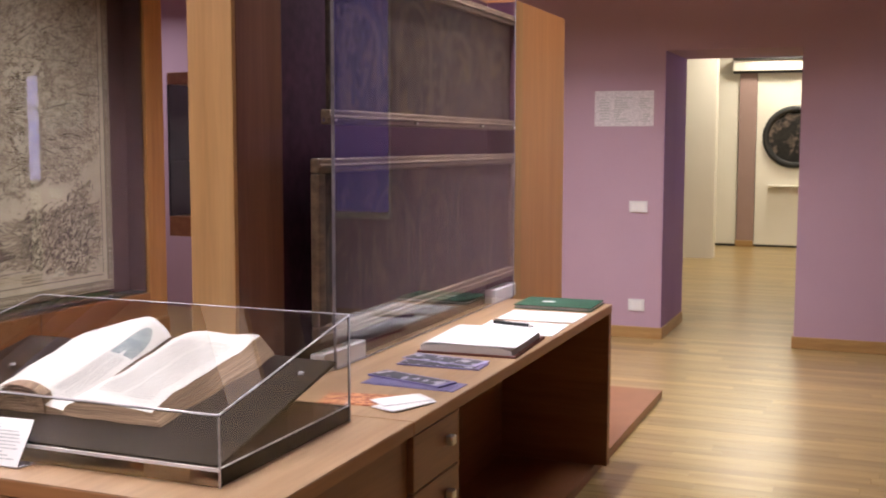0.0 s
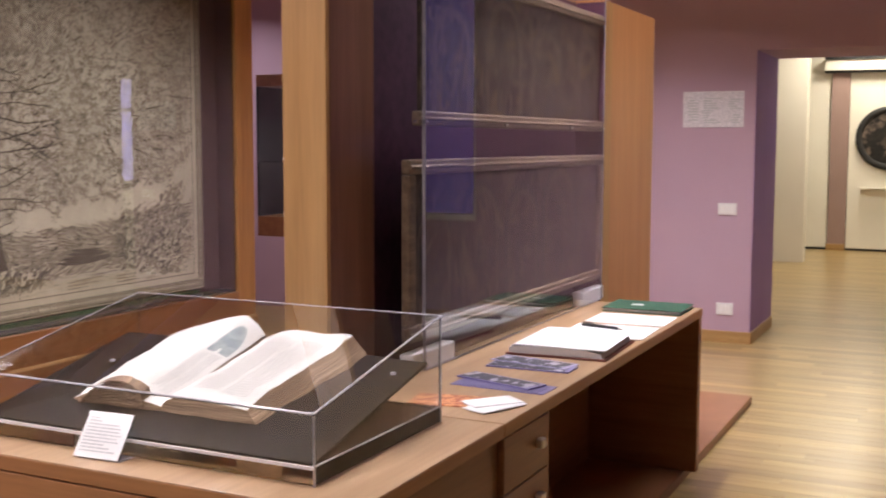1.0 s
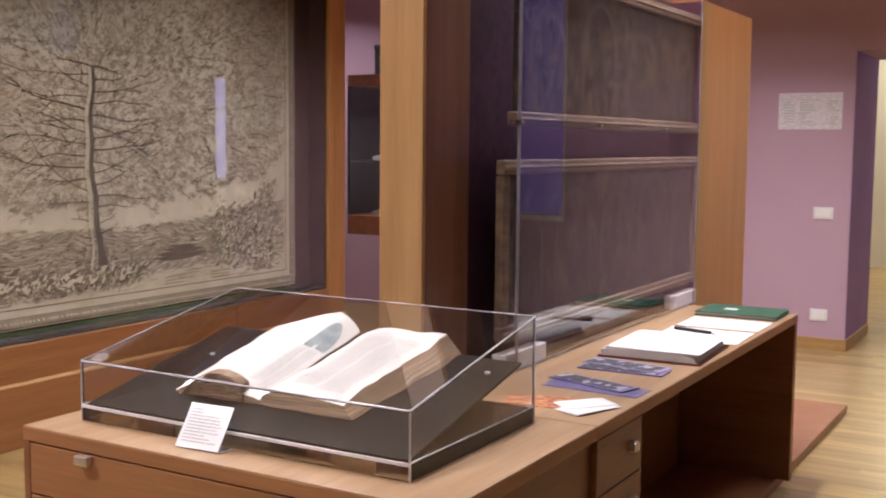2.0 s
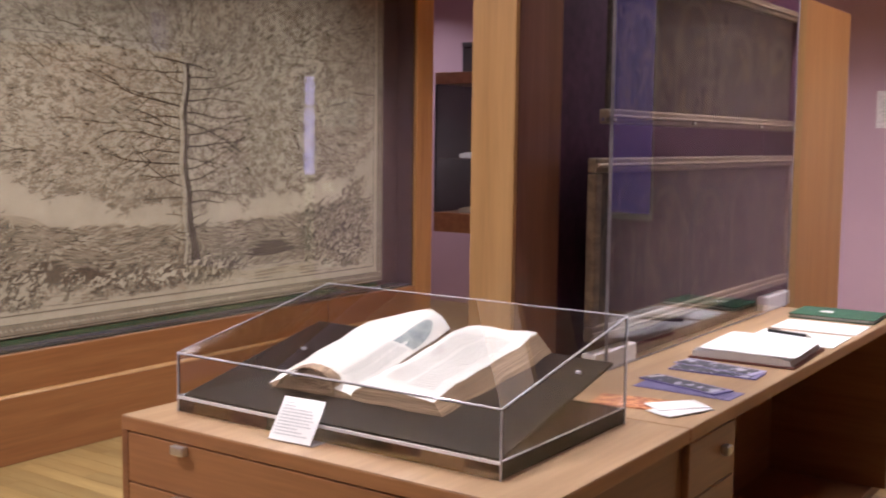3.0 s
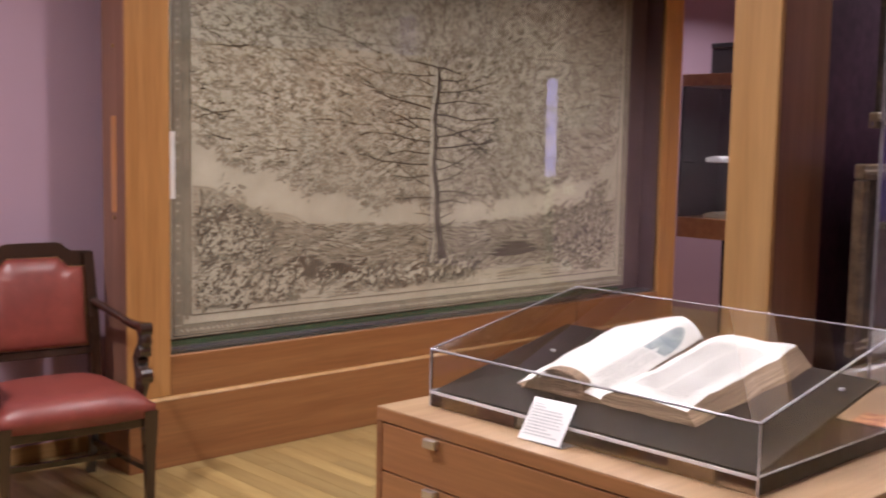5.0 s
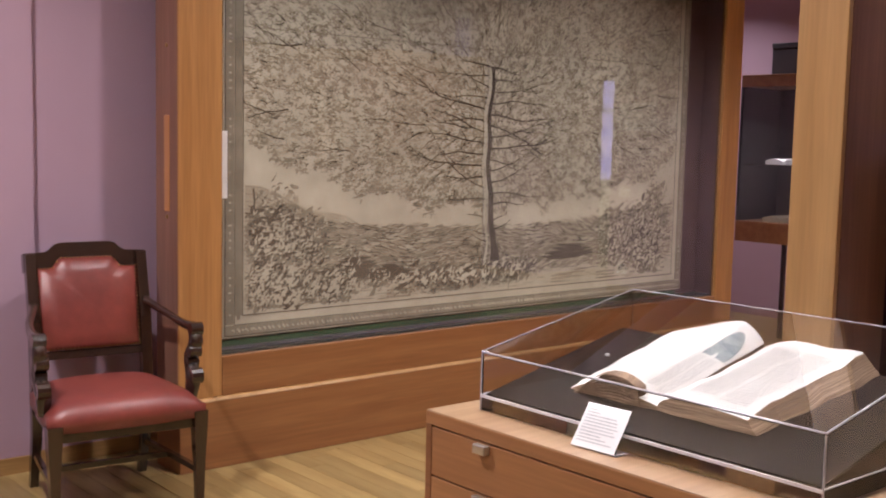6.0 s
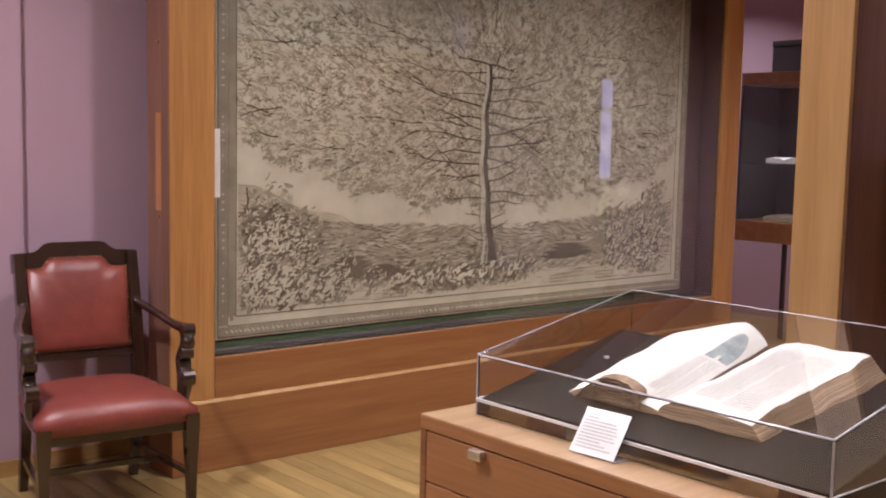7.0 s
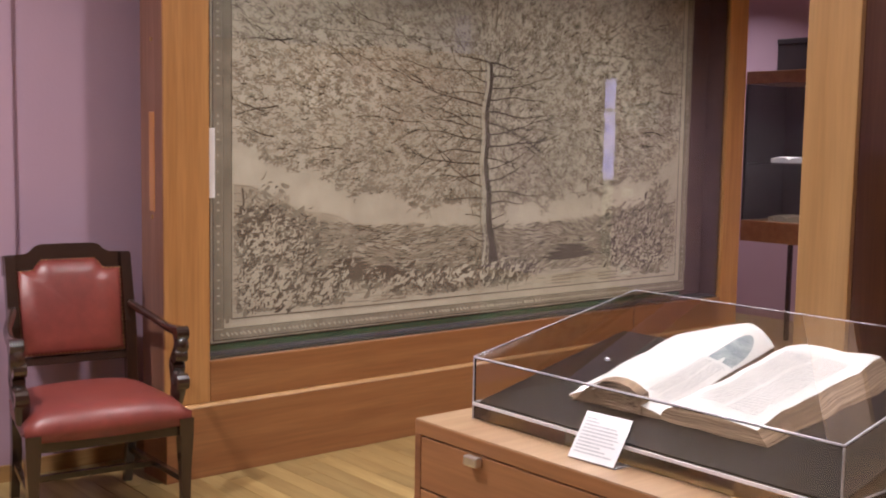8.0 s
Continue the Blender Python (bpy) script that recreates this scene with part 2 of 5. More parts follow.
# ---- building helpers ----
def box_to(bm, x0, x1, y0, y1, z0, z1, bevel=0.0):
    r = bmesh.ops.create_cube(bm, size=1.0)
    for v in r["verts"]:
        v.co = Vector(((x0 + x1) / 2 + v.co.x * (x1 - x0), (y0 + y1) / 2 + v.co.y * (y1 - y0), (z0 + z1) / 2 + v.co.z * (z1 - z0)))
    if bevel:
        edges = list({e for v in r["verts"] for e in v.link_edges})
        bmesh.ops.bevel(bm, geom=edges, offset=bevel, segments=2, profile=0.5, affect="EDGES")
    return bm


def box(x0, x1, y0, y1, z0, z1, bevel=0.0):
    return box_to(bmesh.new(), x0, x1, y0, y1, z0, z1, bevel)


def cyl_to(bm, p, q, r1, r2=None, seg=16):
    p, q = Vector(p), Vector(q)
    m = Matrix.Translation((p + q) / 2) @ (q - p).to_track_quat("Z", "Y").to_matrix().to_4x4()
    bmesh.ops.create_cone(bm, cap_ends=True, segments=seg, radius1=r1, radius2=r1 if r2 is None else r2, depth=(q - p).length, matrix=m)
    return bm


def cyl(p, q, r1, r2=None, seg=16):
    return cyl_to(bmesh.new(), p, q, r1, r2, seg)


def mesh_of(name, bm, mat, smooth=False):
    me = bpy.data.meshes.new(name)
    bmesh.ops.recalc_face_normals(bm, faces=bm.faces[:])
    bm.to_mesh(me)
    bm.free()
    if smooth:
        for p in me.polygons:
            p.use_smooth = True
    me.materials.append(mat)
    return me


def part(name, bm, mat, parent=None, label="", smooth=False):
    ob = new(name, mesh_of(name, bm, mat, smooth))
    if parent:
        ob.parent = parent
    if label:
        tagged(ob, label)
    return ob


def thing(name, label, category, x=0, y=0, z=0, rz=0, group="", kind=""):
    ob = new(name)
    ob.empty_display_size = 0.1
    ob.matrix_world = pose(x, y, z, 0, 0, rz)
    return tagged(ob, label, category, group, kind)


def solid(name, bm, mat, label, category, x=0, y=0, z=0, rx=0, ry=0, rz=0, group="", kind="", smooth=False):
    ob = new(name, mesh_of(name, bm, mat, smooth))
    ob.matrix_world = pose(x, y, z, rx, ry, rz)
    return tagged(ob, label, category, group, kind)


def sheet(name, verts, faces, mat, parent=None, label=""):
    me = bpy.data.meshes.new(name)
    me.from_pydata(verts, [], faces)
    me.materials.append(mat)
    ob = new(name, me)
    if parent:
        ob.parent = parent
    if label:
        tagged(ob, label)
    return ob


def profile_along(bm, outline, axis, a, b):
    """A closed outline (pairs) pulled from a to b along an axis: x pairs are (y, z), y pairs are (x, z), z pairs are (x, y)."""
    put = {"x": lambda p, s: (s, p[0], p[1]), "y": lambda p, s: (p[0], s, p[1]), "z": lambda p, s: (p[0], p[1], s)}[axis]
    low = [bm.verts.new(put(p, a)) for p in outline]
    high = [bm.verts.new(put(p, b)) for p in outline]
    k = len(outline)
    for i in range(k):
        bm.faces.new((low[i], low[(i + 1) % k], high[(i + 1) % k], high[i]))
    bm.faces.new(low[::-1])
    bm.faces.new(high)
    return bm


# ---- structure ----
NORTH, DEEP = 8.37, 9.27        # far wall of the room and the far side of its thick doorway
WEST = -4.52
DOOR = (-1.233, -0.293, 2.105)     # doorway: from x, to x, height
GAP = (0.85, 2.15, 0.82, 2.95)    # window in the far wall


def structure(name, bm, mat, label, category="wall"):
    return solid(name, bm, mat, label, category, kind="structure")


bm = box(-7.2, DOOR[0], NORTH, DEEP, 0, CEIL)
box_to(bm, DOOR[0], DOOR[1], NORTH, DEEP, DOOR[2], CEIL)
box_to(bm, DOOR[1], GAP[0], NORTH, DEEP, 0, CEIL)
box_to(bm, GAP[0], GAP[1], NORTH, DEEP, 0, GAP[2])
box_to(bm, GAP[0], GAP[1], NORTH, DEEP, GAP[3], CEIL)
box_to(bm, GAP[1], 3.4, NORTH, DEEP, 0, CEIL)
structure("wall_north", bm, M_WALL, "mauve painted plaster wall with a deep doorway")
structure("wall_west", box(WEST - 0.3, WEST, -3.2, 6.45, 0, CEIL), M_WALL, "mauve painted plaster wall behind the armchair")
structure("wall_west_pier", box(WEST, WEST + 0.035, -3.2, 1.957, 0, CEIL), M_WALL, "shallow mauve painted wall pier")
structure("wall_west_return", box(-7.2, WEST - 0.3, 6.25, 6.45, 0, CEIL), M_WALL, "plain mauve return wall")
structure("wall_alcove", box(-7.4, -7.2, 6.25, DEEP, 0, CEIL), M_WALL, "plain mauve alcove wall")
structure("wall_east", box(3.4, 3.6, -3.2, DEEP, 0, CEIL), M_WALL, "plain mauve painted wall")
structure("wall_south", box(WEST - 0.3, 3.6, -3.4, -3.2, 0, CEIL), M_WALL, "plain mauve painted wall")
structure("ceiling", box(-7.4, 3.6, -3.4, DEEP, CEIL, CEIL + 0.2), M_CEIL, "plain pale painted ceiling", "ceiling")
structure("baseboard_north", box(-2.6, DOOR[0] + 0.012, NORTH - 0.014, NORTH - 0.001, 0, 0.085, 0.003), M_SKIRT, "oak baseboard on a mauve wall", "baseboard")
structure("baseboard_north_east", box(DOOR[1] - 0.012, 3.38, NORTH - 0.014, NORTH - 0.001, 0, 0.085, 0.003), M_SKIRT, "oak baseboard on a mauve wall", "baseboard")
# thin added panel: its violet stands in for daylight on the jamb
structure("trim_doorway_reveal", box(DOOR[0] + 0.0005, DOOR[0] + 0.004, NORTH + 0.001, DEEP - 0.001, 0.0, DOOR[2] - 0.001), M_DAYLIT_VIOLET, "doorway reveal with violet daylight in its colour", "trim")
structure("baseboard_doorway_west", box(DOOR[0] + 0.0045, DOOR[0] + 0.016, NORTH, DEEP - 0.02, 0, 0.085, 0.003), M_SKIRT, "oak baseboard in the doorway reveal", "baseboard")
structure("baseboard_doorway_east", box(DOOR[1] - 0.014, DOOR[1] - 0.001, NORTH, DEEP - 0.02, 0, 0.085, 0.003), M_SKIRT, "oak baseboard in the doorway reveal", "baseboard")
structure("baseboard_west", box(WEST + 0.001, WEST + 0.014, 1.958, 6.4, 0, 0.07, 0.003), M_SKIRT, "oak baseboard behind the armchair", "baseboard")
structure("baseboard_west_pier", box(WEST + 0.036, WEST + 0.05, -3.2, 1.972, 0, 0.07, 0.003), M_SKIRT, "oak baseboard on the wall pier", "baseboard")

# the second room
R2E = 0.62
WIN = (10.1, 11.3, 0.95, 2.35)
structure("wall_room_two_stub", box(-4.6, -1.69, 14.30, 14.50, 0, CEIL), M_WHITE, "white painted wall stub in the far room")
structure("wall_room_two_far", box(-4.6, R2E, 16.25, 17.0, 0, CEIL), M_WHITE, "white painted end wall of the far room")
structure("wall_room_two_west", box(-4.8, -4.6, DEEP, 17.0, 0, CEIL), M_WHITE, "plain white painted wall")
bm = box(R2E, R2E + 0.3, DEEP, WIN[0], 0, CEIL)
box_to(bm, R2E, R2E + 0.3, WIN[1], 17.0, 0, CEIL)
box_to(bm, R2E, R2E + 0.3, WIN[0], WIN[1], 0, WIN[2])
box_to(bm, R2E, R2E + 0.3, WIN[0], WIN[1], WIN[3], CEIL)
structure("wall_room_two_east", bm, M_WHITE, "white painted wall with a window")
structure("ceiling_room_two", box(-4.8, R2E + 0.3, DEEP, 17.0, CEIL, CEIL + 0.2), M_CEIL, "plain pale painted ceiling", "ceiling")
structure("trim_lintel", box(-1.72, R2E, 16.07, 16.25, 2.43, 2.575, 0.004), M_WHITE, "white lintel board over sliding panels", "trim")
structure("trim_dark_rail", box(-1.72, R2E, 16.05, 16.25, 2.575, 2.61), M_BLACK, "thin black rail above the lintel", "trim")
structure("trim_shadow_gap", box(-1.72, R2E, 16.09, 16.25, 2.402, 2.4299), M_BLACK, "thin dark gap under the lintel", "trim")
structure("trim_reveal", box(-1.63, -1.40, 16.15, 16.25, 0.0855, 2.401), M_REVEAL, "mauve painted recess between white panels", "trim")
structure("baseboard_room_two", box(-1.64, -1.40, 16.12, 16.25, 0, 0.085), M_SKIRT, "oak baseboard in the far room", "baseboard")


def window(name, x0, x1, y0, y1, z0, z1, along, cross=0.62):
    """A glazed casement: frame bars and two panes."""
    w = thing(name, "tall window with a white frame and evening sky outside", "window", kind="structure")
    t = 0.05
    a0, a1 = (x0, x1) if along == "x" else (y0, y1)

    def bar(p0, p1, q0, q1):
        return box(p0, p1, y0, y1, q0, q1, 0.004) if along == "x" else box(x0, x1, p0, p1, q0, q1, 0.004)
    for p0, p1, q0, q1 in ((a0, a0 + t, z0, z1), (a1 - t, a1, z0, z1), (a0 + t, a1 - t, z0, z0 + t), (a0 + t, a1 - t, z1 - t, z1), (a0 + t, a1 - t, z0 + (z1 - z0) * cross, z0 + (z1 - z0) * cross + 0.035)):
        part("window_frame", bar(p0, p1, q0, q1), M_WHITE, w)
    zs = (z0 + t, z0 + (z1 - z0) * cross, z0 + (z1 - z0) * cross + 0.035, z1 - t)
    for q0, q1 in ((zs[0], zs[1]), (zs[2], zs[3])):
        if along == "x":
            p = part("pane", box(a0 + t, a1 - t, (y0 + y1) / 2 - 0.002, (y0 + y1) / 2 + 0.002, q0, q1), M_GLASS, w)
        else:
            p = part("pane", box((x0 + x1) / 2 - 0.002, (x0 + x1) / 2 + 0.002, a0 + t, a1 - t, q0, q1), M_GLASS, w)
        p.visible_shadow = False
    return w


def glow(name, colour, strength):
    m = bpy.data.materials.new(name)
    m.use_nodes = True
    p = m.node_tree.nodes["Principled BSDF"]
    p.inputs["Base Color"].default_value = (0, 0, 0, 1)
    p.inputs["Emission Color"].default_value, p.inputs["Emission Strength"].default_value = (*colour, 1), strength
    return m


structure("backdrop_north", box(0.95, 4.8, 10.0, 10.05, -0.2, 4.5), glow("evening_sky_low", (0.28, 0.18, 0.55), 0.60), "blue evening sky outside the window", "backdrop")
structure("backdrop_east", box(6.0, 6.05, 7.0, 24.0, -0.2, 6.0), glow("evening_sky_high", (0.50, 0.47, 1.0), 4.0), "blue evening sky outside the window", "backdrop")
window("window_1", GAP[0], GAP[1], NORTH + 0.06, NORTH + 0.12, GAP[2], GAP[3], "x", 0.93)
window("window_2", R2E + 0.12, R2E + 0.18, WIN[0], WIN[1], WIN[2], WIN[3], "y")

# ---- wall showcase with the large print ----
FX = -4.068                      # front of the showcase
C1 = dict(y0=2.402, y1=6.288, inner0=2.605, inner1=6.11, sill=0.484)


def wall_showcase():
    c = thing("wall_showcase", "tall cherry wood showcase with a glazed front", "showcase", FX, C1["y0"], 0)
    y1, i0, i1, sill, top = C1["y1"] - C1["y0"], C1["inner0"] - C1["y0"], C1["inner1"] - C1["y0"], C1["sill"], 2.62
    post = part("post", box(-0.20, 0, 0.0, i0, 0.312, top, 0.004), M_CHERRY_Z, c)
    part("finger_slot", box(-0.118, -0.072, -0.007, 0.0015, 1.11, 1.512, 0.003), M_CHERRY_PALE, post, "long recessed finger grip")
    for z in (1.088, 1.80):
        part("lock", cyl((-0.095, -0.008, z), (-0.095, 0.004, z), 0.009), M_BRASS, post, "small brass lock")
    part("side_panel", box(-0.198, -0.004, -0.004, -0.0005, 0.34, top - 0.01, 0.001), M_REDWOOD_Z, c, "red-brown side panel")
    part("post", box(-0.20, 0, i1, y1, 0.312, top, 0.004), M_CHERRY_Z, c)
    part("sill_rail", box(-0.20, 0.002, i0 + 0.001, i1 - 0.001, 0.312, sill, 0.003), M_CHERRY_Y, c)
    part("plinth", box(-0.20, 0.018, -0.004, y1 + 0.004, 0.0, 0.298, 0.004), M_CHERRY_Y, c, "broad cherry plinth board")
    bm = bmesh.new()
    profile_along(bm, [(-0.19, 0.2985), (0.018, 0.2985), (0.012, 0.307), (0.0, 0.3115), (-0.19, 0.3115)], "y", 0.0, y1)
    part("plinth_moulding", bm, M_BEECH_Z, c, "thin pale moulding")
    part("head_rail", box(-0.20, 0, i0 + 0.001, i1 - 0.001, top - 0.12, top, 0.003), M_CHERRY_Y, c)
    part("back_panel", box(-0.20, -0.16, i0 + 0.001, i1 - 0.001, sill + 0.001, top - 0.121), M_BROWNCLOTH, c, "dark brown cloth lined back")
    part("inner_lining", box(-0.159, -0.030, i1 - 0.006, i1 - 0.0012, sill + 0.013, top - 0.122), M_BROWNCLOTH, c, "dark brown cloth lining")
    part("inner_lining", box(-0.159, -0.030, i0 + 0.0012, i0 + 0.006, sill + 0.013, top - 0.122), M_BROWNCLOTH, c, "dark brown cloth lining")
    part("inner_ledge", box(-0.159, -0.03, i0 + 0.002, i1 - 0.002, sill + 0.001, sill + 0.012), M_BLACK, c)
    part("green_strip", box(-0.10, -0.085, i0 + 0.004, i1 - 0.30, sill + 0.014, sill + 0.048), M_GREEN, c, "dark green cloth edge")
    part("grey_strip", box(-0.08, -0.07, i0 + 0.004, i1 - 0.28, sill + 0.012, sill + 0.024), M_TOWER, c)
    pane = part("pane", box(-0.026, -0.020, i0 + 0.001, i1 - 0.001, sill + 0.002, top - 0.122), M_GLASS, c, "large clear glass pane")
    pane.visible_shadow = False
    part("label_strip", box(-0.018, -0.015, i0 + 0.002, i0 + 0.032, 1.165, 1.452, 0.001), M_CARD, c, "narrow white paper label")
    return c


wall_showcase()

# the engraving: paper, and ink as thin raised strokes
E0, E1, EB, ET = 2.650, 5.85, 0.542, 2.49
EX = FX - 0.082


class Ink:
    """Collects strokes as thin ribbons on the plane x = const; points are (along, up) in metres from the print's lower corner."""
    def __init__(self, lift):
        self.v, self.f, self.base, self.count = [], [], lift, 0

    def layer(self):
        """Each stroke lies a hair above the last, like layers of ink."""
        self.count += 1
        return self.base + (self.count % 650) * 1.6e-6

    def stroke(self, pts, w0, w1=None):
        w1 = w0 if w1 is None else w1
        k, base, h = len(pts), len(self.v), self.layer()
        for i, (a, b) in enumerate(pts):
            p, q = pts[max(i - 1, 0)], pts[min(i + 1, k - 1)]
            dx, dy = q[0] - p[0], q[1] - p[1]
            d = math.hypot(dx, dy) or 1
            w = (w0 + (w1 - w0) * i / (k - 1)) / 2
            self.v += [(h, a - dy / d * w, b + dx / d * w), (h, a + dy / d * w, b - dx / d * w)]
        for i in range(k - 1):
            j = base + 2 * i
            self.f.append((j, j + 1, j + 3, j + 2))

    def curl(self, a, b, ang, ln, bend, w):
        pts = []
        for i in range(4):
            s = i / 3
            th = ang + bend * (s - 0.5)
            pts.append((a + math.cos(th) * ln * (s - 0.5), b + math.sin(th) * ln * (s - 0.5) + 0.25 * bend * ln * (s - 0.5) ** 2))
        self.stroke(pts, w, w * 0.35)


def engraving():
    rnd = random.Random(7)
    W, Hh = E1 - E0, ET - EB
    e = thing("engraving", "large aged sepia print of a broad tree behind glass", "print", EX, E0, EB)
    part("paper", box(-0.004, 0.0, 0, W, 0, Hh), M_PAPER, e, "yellowed paper sheet with fold marks")
    dark, mid, soft = Ink(0.0031), Ink(0.0019), Ink(0.0007)
    # border: a toned band, three ruled lines and a chequered row
    mid.stroke([(0.012, 0.034), (W - 0.012, 0.034)], 0.042)
    mid.stroke([(0.034, 0.06), (0.034, Hh)], 0.042)
    mid.stroke([(0.078, 0.10), (0.078, Hh)], 0.034)
    mid.stroke([(W - 0.034, 0.06), (W - 0.034, Hh)], 0.042)
    for k, w in ((0.010, 0.006), (0.058, 0.004), (0.098, 0.005)):
        dark.stroke([(k, k), (W - k, k)], w)
        dark.stroke([(k, k), (k, Hh)], w)
        dark.stroke([(W - k, k), (W - k, Hh)], w)
    s = 0.03
    while s < W - 0.03:
        ln = rnd.uniform(0.012, 0.03)
        mid.stroke([(s, 0.034 + rnd.uniform(-0.006, 0.006)), (s + ln, 0.034)], rnd.uniform(0.012, 0.03))
        s += ln + rnd.uniform(0.01, 0.03)
    s = 0.08
    while s < Hh:
        for a in (0.034, W - 0.034, 0.078):
            mid.stroke([(a, s), (a, s + rnd.uniform(0.015, 0.05))], rnd.uniform(0.012, 0.03))
        s += 0.06
    tx = 4.205 - E0                 # the trunk
    base, crown = 0.262, 1.27

    def trunk_x(v):
        return tx + 0.02 * math.sin(v * 5.0 + 0.4) + 0.007 * math.sin(v * 23)

    def width(v):
        return 0.078 - 0.034 * (v - base) / (crown - base) + 0.05 * max(0, 1 - (v - base) / 0.12)
    vs = np.linspace(base, crown, 26)
    for v0, v1 in zip(vs, vs[1:]):  # shaded side of the trunk
        dark.stroke([(trunk_x(v) + 0.26 * width(v), v) for v in (v0, v1 + 0.004)], 0.42 * width(v0), 0.42 * width(v1))
    for i in range(12):
        o = 0.06 + 0.44 * i / 11
        cut = base + (crown - base) * (0.45 + 0.55 * rnd.random()) if o < 0.25 else crown
        (dark if i > 3 else mid).stroke([(trunk_x(v) + o * width(v) + rnd.uniform(-0.002, 0.002), v) for v in vs if v <= cut], 0.006, 0.003)
    mid.stroke([(trunk_x(v) - 0.5 * width(v), v) for v in vs], 0.005)
    for i in range(46):             # bark marks on the light side
        v = rnd.uniform(base, crown)
        mid.curl(trunk_x(v) + rnd.uniform(-0.4, 0.1) * width(v), v, math.pi / 2 + rnd.uniform(-0.4, 0.4), rnd.uniform(0.012, 0.035), rnd.uniform(-1, 1), 0.004)

    for i in range(90):             # ragged bark along the shaded side
        v = rnd.uniform(base, crown)
        dark.curl(trunk_x(v) + rnd.uniform(0.18, 0.62) * width(v), v, math.pi / 2 + rnd.uniform(-0.7, 0.3), rnd.uniform(0.015, 0.05), rnd.uniform(-1.2, 1.2), rnd.uniform(0.004, 0.009))
    for i in range(26):             # roots and low growth
        dark.curl(tx + rnd.gauss(0.0, 0.07), base + rnd.uniform(-0.02, 0.09), rnd.uniform(0.5, 2.6), rnd.uniform(0.03, 0.07), rnd.uniform(-1.5, 1.5), rnd.uniform(0.004, 0.009))

    def blob(ink, a, b, ang, ln, wd, bend=0.0):
        """A lens-shaped patch of tone."""
        c, s = math.cos(ang), math.sin(ang)
        k, m0, h = 5, len(ink.v), ink.layer()
        for i in range(k + 1):
            q = i / k * 2 - 1
            half = wd / 2 * math.sqrt(max(0.0, 1 - q * q)) + 0.0006
            off = bend * ln * (q * q - 0.4)
            for sg in (1, -1):
                u, w = q * ln / 2, off + sg * half
                ink.v.append((h, a + u * c - w * s, b + u * s + w * c))
        for i in range(k):
            z = m0 + 2 * i
            ink.f.append((z, z + 1, z + 3, z + 2))

    def top_of_ground(a):
        return 0.475 + 0.015 * math.sin(a * 2.6) + 0.17 * max(0, 1 - a / 0.7) ** 1.2 + 0.06 * max(0, (a - 2.35) / 0.6)

    def crown_floor(a):
        d = (a - tx) / (1.33 if a < tx else 1.62)
        return 0.565 + 0.27 * abs(d) ** 2.2 + 0.028 * math.sin(a * 15) + 0.012 * math.sin(a * 41)

    # foliage: mottled tone, then scalloped leaf clumps, then short dark twigs that lean outwards
    def away(a, b):
        return math.atan2((b - 0.95) * 0.75, (a - tx))
    made = 0
    while made < 5200:
        a, b = rnd.uniform(0.105, W - 0.105), rnd.uniform(0.53, Hh)
        if b < crown_floor(a):
            continue
        made += 1
        if noise.noise((a * 2.6, b * 3.4, 2.0)) > -0.35:
            blob(soft, a, b, away(a, b) + rnd.uniform(-0.6, 0.6), rnd.uniform(0.02, 0.05), rnd.uniform(0.006, 0.014), rnd.uniform(-0.25, 0.25))
    made = 0
    while made < 6200:
        a, b = rnd.uniform(0.105, W - 0.105), rnd.uniform(0.53, Hh)
        if b < crown_floor(a) - 0.012:
            continue
        if abs(a - trunk_x(b)) < width(min(b, crown)) * 0.6 and b < crown:
            continue
        made += 1
        th = away(a, b) + rnd.uniform(-0.5, 0.5)
        pen = dark if rnd.random() < 0.07 else mid
        for i in range(1 if pen is dark else rnd.randint(2, 4)):
            pen.curl(a + rnd.uniform(-0.022, 0.022), b + rnd.uniform(-0.014, 0.014), th + rnd.choice((-0.9, 0, 0.9)) + rnd.uniform(-0.3, 0.3), rnd.uniform(0.014, 0.036), rnd.uniform(0.8, 2.2) * rnd.choice((-1, 1)), rnd.uniform(0.003, 0.006))
        if rnd.random() < 0.24:
            (dark if rnd.random() < 0.35 else mid).curl(a, b - 0.012, th + rnd.uniform(-0.25, 0.25), rnd.uniform(0.025, 0.06), rnd.uniform(-0.9, 0.9), rnd.uniform(0.004, 0.0075))
    a = 0.14
    while a < W - 0.14:             # hanging leaf masses along the lower rim
        b = crown_floor(a) - rnd.uniform(-0.01, 0.03)
        for i in range(7):
            mid.curl(a + rnd.uniform(-0.03, 0.03), b + rnd.uniform(-0.015, 0.015), rnd.uniform(-0.6, 0.6), rnd.uniform(0.02, 0.05), rnd.uniform(-2, 2), 0.006)
        if rnd.random() < 0.5:
            blob(mid, a, b + 0.012, rnd.uniform(-0.4, 0.4), rnd.uniform(0.04, 0.08), rnd.uniform(0.012, 0.022), 0.15)
        a += rnd.uniform(0.04, 0.09)

    def branch(a, b, ang, ln, w, depth):
        pts, th, k = [(a, b)], ang, 8
        for i in range(k):
            th += rnd.uniform(-0.17, 0.17)
            a, b = a + math.cos(th) * ln / k, b + math.sin(th) * ln / k
            pts.append((a, b))
        dark.stroke(pts, w, w * 0.3)
        if depth:
            for i in range(2, k):
                if rnd.random() < 0.55:
                    branch(*pts[i], ang + rnd.choice((-1, 1)) * rnd.uniform(0.25, 0.55), ln * rnd.uniform(0.16, 0.3), w * 0.55, depth - 1)

    for i in range(24):             # limbs off the trunk
        sg = -1 if i % 2 else 1
        v = 0.56 + (crown - 0.60) * (i / 23)
